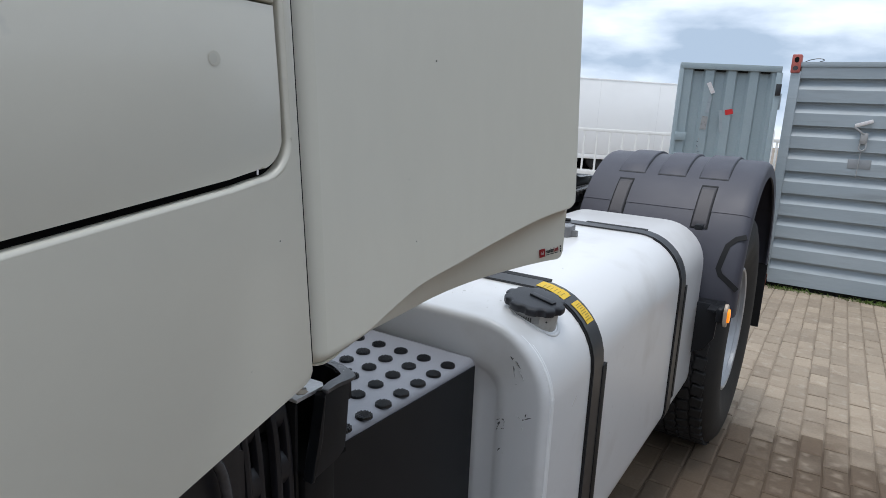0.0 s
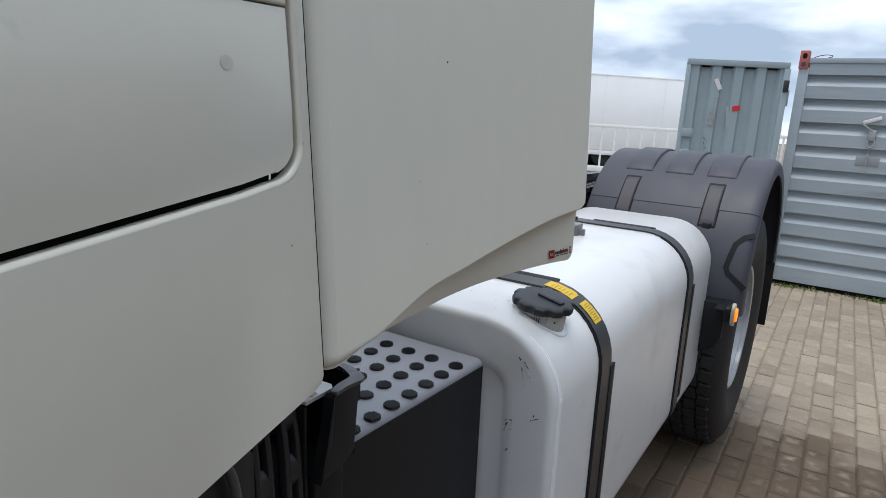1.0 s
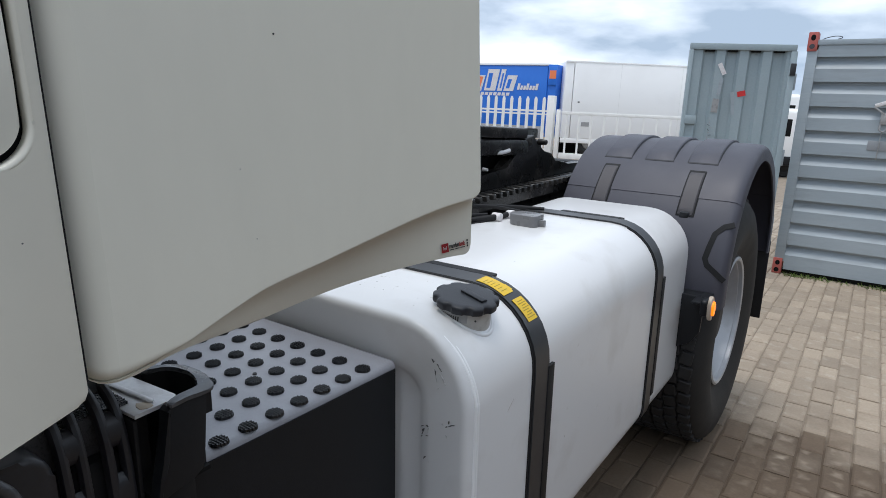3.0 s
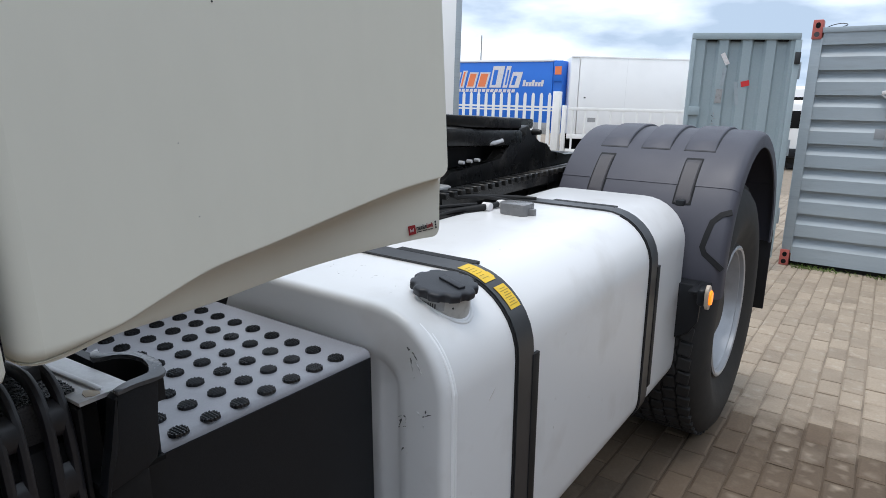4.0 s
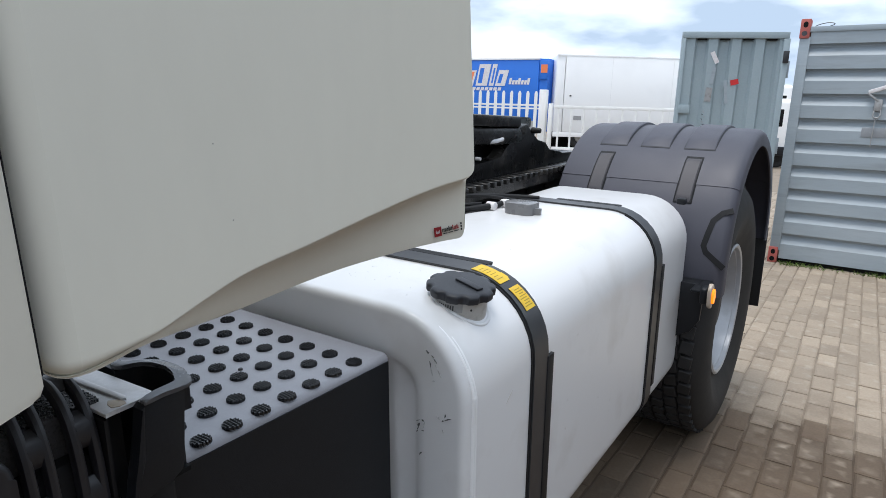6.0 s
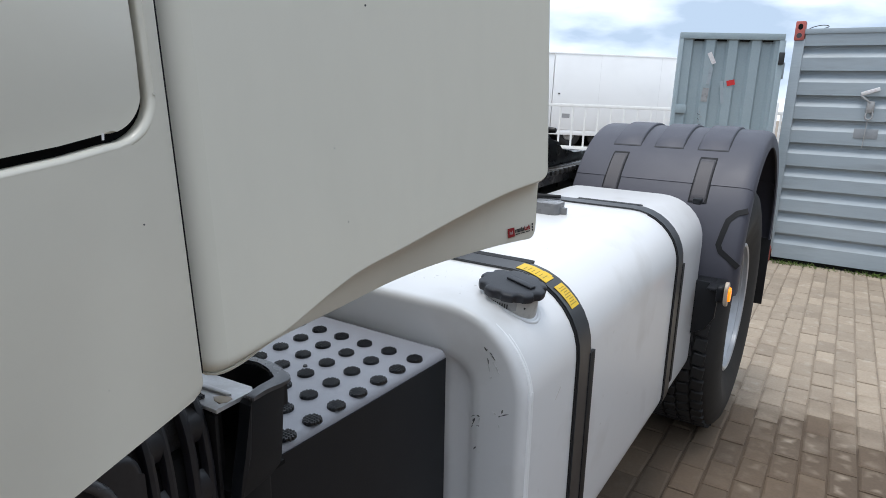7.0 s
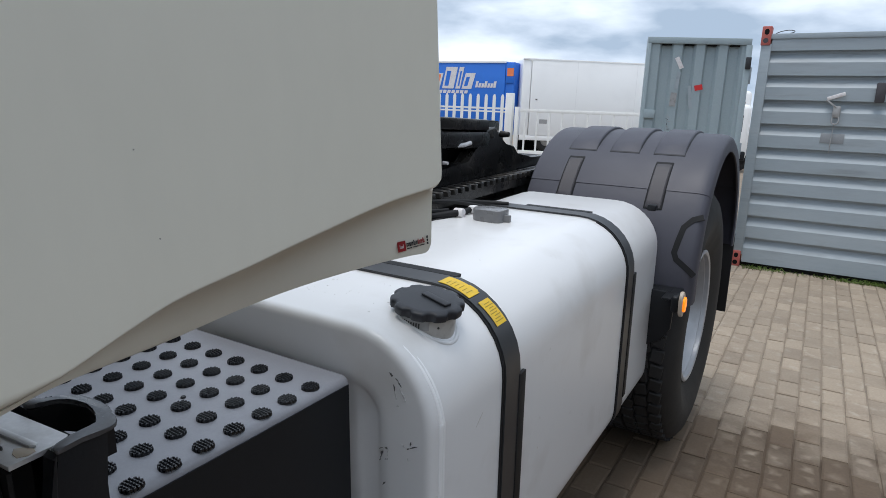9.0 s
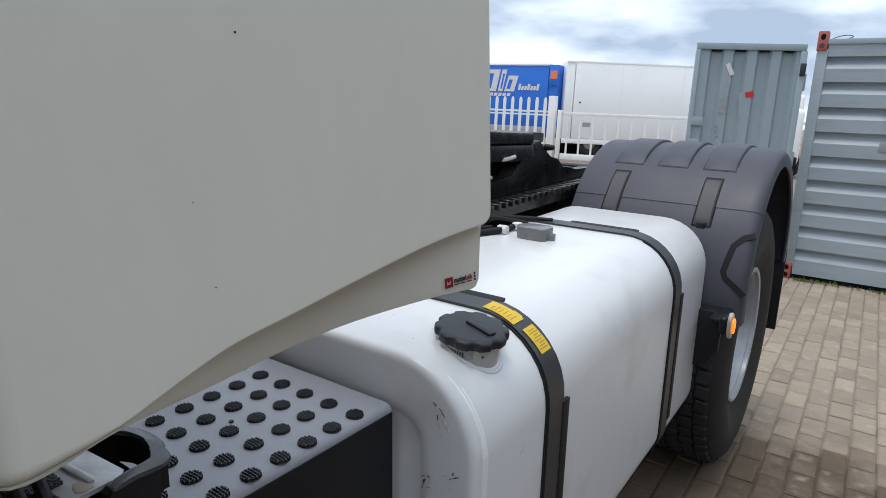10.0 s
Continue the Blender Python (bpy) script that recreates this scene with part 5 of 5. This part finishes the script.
def build_fence():
    a, b = polar(44, 25.5), polar(25.6, 21.4)
    along = (b - a).normalized()
    turn = math.atan2(along.y, along.x)
    fence = empty("palisade_fence", Matrix.Translation(a) @ Matrix.Rotation(turn, 4, "Z"))
    tagged(fence, "white painted steel palisade fence with pointed pales", "fence")
    L = (b - a).length
    part("fence_rail", box(0, L, -0.02, 0.02, 1.52, 1.58, 0.004), FENCE_WHITE, fence)
    part("fence_rail", box(0, L, -0.02, 0.02, 1.42, 1.47, 0.004), FENCE_WHITE, fence)
    part("fence_rail", box(0, L, -0.02, 0.02, 0.28, 0.34, 0.004), FENCE_WHITE, fence)
    bm = prism([(-0.055, 0.05), (0.055, 0.05), (0.055, 1.92), (0.024, 2.0), (-0.024, 2.0), (-0.055, 1.92)], Matrix(((1, 0, 0, 0), (0, 0, -1, -0.022), (0, 1, 0, 0), (0, 0, 0, 1))), 0.012, 0.003, seg=1)
    me = bpy.data.meshes.new("pale")
    bm.to_mesh(me)
    bm.free()
    me.materials.append(FENCE_WHITE)
    x = 0.1
    while x < L - 0.1:
        shared("pale", me, fence, Matrix.Translation((x, 0, 0)))
        x += 0.285
    part("gate_post", box(L - 0.02, L + 0.22, -0.12, 0.12, 0.0, 2.05, 0.02), FENCE_WHITE, fence, "thick white gate post")
    part("gate_post", box(L + 0.30, L + 0.42, -0.07, 0.07, 0.0, 1.62, 0.01), FENCE_WHITE, fence)
    # sliding gate beside it
    gate = empty("sliding_gate", Matrix.Translation(b) @ Matrix.Rotation(turn + radians(7), 4, "Z"))
    tagged(gate, "white steel sliding gate with upright bars", "gate")
    part("gate_rail", box(0.45, 9, -0.03, 0.03, 1.47, 1.57, 0.006), FENCE_WHITE, gate)
    part("gate_rail", box(0.45, 9, -0.05, 0.05, 0.06, 0.24, 0.006), FENCE_WHITE, gate)
    bm = box(-0.03, 0.03, -0.02, 0.02, 0.2, 1.5, 0.004)
    me = bpy.data.meshes.new("gate_bar")
    bm.to_mesh(me)
    bm.free()
    me.materials.append(FENCE_WHITE)
    for k in range(21):
        shared("gate_bar", me, gate, Matrix.Translation((0.62 + 0.40 * k, 0, 0)))


def wheels_under(ob, xs, y, r=0.45):
    me = None
    for x in xs:
        if me is None:
            bm = revolve([(0.10, 0.02), (0.10, r * 0.5), (0.14, r * 0.62), (0.14, r * 0.9), (0.11, r), (-0.11, r), (-0.14, r * 0.9), (-0.14, 0.02)], 28)
            w = part("trailer_wheel", bm, TYRE, ob, at=Matrix.Translation((x, y, r)) @ Matrix.Rotation(radians(-90), 4, "Z"))
            me = w.data
            part("wheel_hub", disc(r * 0.5, r * 0.4, 0.04, Matrix.Translation((0.12, 0, 0)) @ AXIS_X, 20, 0.006), GALV, w)
        else:
            w = new("trailer_wheel", me)
            w.parent = ob
            w.matrix_basis = Matrix.Translation((x, y, r)) @ Matrix.Rotation(radians(-90), 4, "Z")


def build_white_trailer():
    a, b = polar(24.4, 25.0), polar(8.0, 27.5)
    d = b - a
    ob = empty("white_box_trailer", Matrix.Translation(a) @ Matrix.Rotation(math.atan2(d.y, d.x), 4, "Z"))
    tagged(ob, "plain white box trailer parked behind the gate", "trailer")
    L = d.length
    part("box_body", box(0.35, L, 0, 2.5, 0.62, 3.46, 0.03), VAN_WHITE, ob)
    part("box_end", box(0, 0.33, 0.02, 2.48, 0.62, 3.46, 0.03), VAN_WHITE, ob)
    part("roof_edge", box(0, L, -0.012, 0.02, 3.42, 3.48, 0.005), VAN_WHITE, ob)
    part("side_skirt", box(0, L, 0.01, 0.05, 0.44, 0.62, 0.005), VAN_WHITE, ob)
    part("under_frame", box(0.2, L, 0.8, 1.7, 0.35, 0.6), STEEL_BLACK, ob)
    for x in (2.1, 4.4, 6.6):
        part("panel_joint", box(x, x + 0.010, -0.003, 0.0, 0.62, 3.42), JOINT, ob)
    part("marker_lamp", box(5.6, 5.75, -0.02, 0.0, 0.52, 0.58, 0.008), ORANGE, ob)
    part("side_plate", box(0.75, 1.05, -0.006, 0.0, 1.08, 1.24), GALV, ob)
    part("side_latch", box(0.55, 0.62, -0.01, 0.0, 1.95, 2.0), STRAP_GREY, ob)
    # an added black sheet stands in for the shade under the trailer
    part("front_bulkhead", box(0.1, L, 1.2, 1.25, 0.0, 0.6), DARK, ob)
    wheels_under(ob, (1.1, 2.3, 3.5, 6.4), 0.25)


def build_blue_trailer():
    a, b = polar(46, 31.0), polar(25.9, 25.2)
    d = b - a
    L = d.length
    ob = empty("blue_trailer", Matrix.Translation(a) @ Matrix.Rotation(math.atan2(d.y, d.x), 4, "Z"))
    tagged(ob, "blue box trailer with orange and white lettering shapes", "trailer")
    part("box_body", box(0, L, 0, 2.5, 0.75, 3.28, 0.03), VAN_BLUE, ob)
    part("roof_edge", box(0, L, -0.03, 2.5, 3.28, 3.36, 0.01), VAN_WHITE, ob)
    part("lower_panel", box(0, L, -0.01, 0.02, 0.55, 1.0, 0.005), GALV, ob)
    part("rear_frame", box(L, L + 0.35, 0.05, 2.45, 0.6, 3.32, 0.02), VAN_BLUE, ob)
    part("rear_sign", box(L + 0.02, L + 0.36, -0.01, 0.04, 2.55, 3.25, 0.01), VAN_BLUE, ob)
    part("orange_sign", box(L + 0.08, L + 0.34, -0.02, -0.01, 2.80, 3.1), ORANGE, ob)
    face = Matrix(((1, 0, 0, 0), (0, 0, -1, -0.012), (0, 1, 0, 0), (0, 0, 0, 1)))

    def mark(points, mat, lift=0.0):
        part("side_marking", prism(points, face @ Matrix.Translation((0, 0, lift)), 0.003), mat, ob)

    def slanted(x, z, w, h, s=0.12):
        return [(x, z), (x + w, z), (x + w + s, z + h), (x + s, z + h)]

    e = L - 0.6
    for x, w, h in ((e - 4.75, 0.55, 0.62), (e - 4.1, 0.62, 0.45), (e - 3.4, 0.2, 0.5), (e - 3.1, 0.4, 0.45), (e - 2.62, 0.45, 0.45)):
        mark(slanted(x, 2.28, w, h * 1.35, 0.16), PAPER)
        mark(slanted(x + 0.05, 2.33, w - 0.12, h * 1.35 - 0.1, 0.14), ORANGE, 0.003)
    for x, w, h in ((e - 2.05, 0.5, 0.66), (e - 1.47, 0.2, 0.66), (e - 1.2, 0.42, 0.48)):
        mark(slanted(x, 2.30, w, h * 1.25, 0.16), PAPER)
        mark(slanted(x + 0.1, 2.40, w * 0.35, h * 1.25 - 0.25, 0.1), VAN_BLUE, 0.003)
    for k in range(7):
        mark(slanted(e - 0.62 + 0.125 * k, 2.36, 0.10, 0.16 if k % 3 else 0.24, 0.04), PAPER)
    for k in range(20):
        mark(slanted(e - 4.6 + 0.185 * k, 2.12, 0.14, 0.12, 0.03), PAPER)
    mark(slanted(e - 5.2, 1.2, 1.6, 0.35), ORANGE)
    wheels_under(ob, (L - 3.0, L - 1.8), 0.3)


def build_far_things():
    # the end of another white box body inside the yard
    a = polar(33.8, 13.5)
    ob = empty("white_box_truck", Matrix.Translation(a) @ Matrix.Rotation(radians(217), 4, "Z"))
    tagged(ob, "tall white box truck body with grey corner rail", "truck")
    part("box_body", box(0.06, 6.0, -2.5, 0.0, 0.9, 4.1, 0.03), VAN_WHITE, ob)
    part("corner_rail", box(0.0, 0.12, -0.08, 0.015, 0.85, 4.1, 0.02), BOX_BLUE, ob)
    part("under_frame", box(0.3, 6.0, -1.7, -0.8, 0.5, 0.9), STEEL_BLACK, ob)
    wheels_under(ob, (1.6, 5.0), -0.25)
    # a thin mast beyond the trailers
    m = polar(32.25, 45)
    mast = part("lamp_mast", disc(0.07, 0.04, 6.4, Matrix.Translation((m.x, m.y, 3.2)), 10), GALV)
    tagged(mast, "thin grey mast beyond the fence", "mast")
    # vehicles seen through the slit beside the container
    for az, dist, mat, h in ((8.6, 20, VAN_WHITE, 1.9), (8.0, 27, VAN_WHITE, 2.6), (9.2, 34, VAN_WHITE, 3.2)):
        p = polar(az, dist)
        van = empty("parked_van", Matrix.Translation(p) @ Matrix.Rotation(radians(12), 4, "Z"))
        tagged(van, "white parked van beyond the container", "van")
        part("van_body", box(-1.0, 1.0, 0, 4.5, 0.35, h, 0.15, 3), mat, van)
        part("van_window", box(-0.8, 0.8, -0.01, 0.05, h * 0.6, h * 0.85, 0.02), DARK, van)
        part("van_bumper", box(-0.95, 0.95, -0.08, 0.02, 0.35, 0.6, 0.04), PLASTIC, van)
        wheels_under(van, (-0.8, 0.8), 0.6, 0.34)


build_fence()
build_white_trailer()
build_blue_trailer()
build_far_things()

# ---- ground ----
bm = bmesh.new()
vs = [bm.verts.new(p) for p in ((-400, -400, -0.006), (400, -400, -0.006), (400, 900, -0.006), (-400, 900, -0.006))]
bm.faces.new(vs)
ground = tagged(part("ground", bm, SAND), "sandy joints and ground under the brick paving", "ground", kind="structure")
paving = tagged(empty("pavement"), "brown concrete brick paving in running bond with damp patches and painted-in shade", "pavement", kind="structure")

PX, PY = 0.1005, 0.2005
SKEW = -0.6


def paver_mesh(seed):
    """One paver, with softened edges."""
    rnd = random.Random(seed)
    w, l, c = PX / 2 - 0.0030 - rnd.uniform(0, 0.0020), PY / 2 - 0.0028 - rnd.uniform(0, 0.0018), 0.0075
    lo = [(-w, -l), (w, -l), (w, l), (-w, l)]
    hi = [(x - math.copysign(c, x) + rnd.uniform(-0.002, 0.002), y - math.copysign(c, y) + rnd.uniform(-0.002, 0.002)) for x, y in lo]
    verts = [(x, y, -0.02) for x, y in lo] + [(x, y, -0.0038) for x, y in lo] + [(x, y, rnd.uniform(-0.0012, 0.0012)) for x, y in hi]
    faces = [(8, 9, 10, 11)]
    for k in range(2):
        for i in range(4):
            j = (i + 1) % 4
            faces.append((k * 4 + i, k * 4 + j, k * 4 + 4 + j, k * 4 + 4 + i))
    return verts, faces


turned = Matrix.Rotation(radians(-SKEW), 4, "Z")
kinds = []
for s in range(6):
    v, f = paver_mesh(s)
    me = bpy.data.meshes.new("brick")
    me.from_pydata(v, [], f)
    me.materials.append(BRICK)
    kinds.append((me, v, f))
far_v, far_f = [], []
near = 0
for i in range(-60, 72):
    for j in range(-36, 50):
        x = 1.355 + i * PX
        y = 0.417 + (j + (0.5 if i % 2 else 0.0)) * PY
        p = turned @ Vector((x, y, 0))
        p.z = random.uniform(-0.002, 0.002)
        m = Matrix.Translation(p) @ turned @ Matrix.Rotation(random.gauss(0, 0.014), 4, "Z") @ Matrix.Rotation(random.gauss(0, 0.006), 4, "X")
        me, v, f = random.choice(kinds)
        if 0.95 < p.x < 2.5 and -0.6 < p.y < 3.5 and near < 300:
            near += 1
            shared("brick", me, paving, m)
        else:
            o = len(far_v)
            far_v += [tuple(m @ Vector(q)) for q in v]
            far_f += [tuple(o + k for k in q) for q in f]
me = bpy.data.meshes.new("outer_bricks")
me.from_pydata(far_v, [], far_f)
me.materials.append(BRICK_FAR)
rest = new("outer_bricks", me)
rest.parent = paving
tagged(rest, kind="stuff")

# plain hall that closes the yard on the other side of the lane
hall = tagged(part("wall_east", box(9.0, 9.3, -22.0, 16.0, 0.0, 5.2), WALL_GREY), "plain grey hall wall across the yard", "wall", kind="structure")

# weeds along the container's foot
bm = bmesh.new()
for k in range(3600):
    x = CX + 0.1 + 4.0 * random.random()
    thick = 0.5 + 0.5 * math.sin(x * 5.3) * math.sin(x * 2.1 + 1)
    if random.random() > thick:
        continue
    y, h, a = CY - 0.02 - abs(random.gauss(0, 0.035)), random.uniform(0.008, 0.045), random.uniform(0, 6.3)
    dx, dy = 0.004 * math.cos(a), 0.004 * math.sin(a)
    lx, ly = random.gauss(0, 0.02), random.gauss(-0.01, 0.02)
    t = [bm.verts.new(p) for p in ((x - dx, y - dy, -0.004), (x + dx, y + dy, -0.004), (x + lx + dx * 0.6, y + ly, h * 0.7), (x + lx * 1.6, y + ly * 1.6, h))]
    bm.faces.new(t[:3])
    bm.faces.new((t[0], t[2], t[3]))
tagged(part("weeds", bm, GRASS), "green weeds growing along the container's foot", "weeds", kind="stuff")
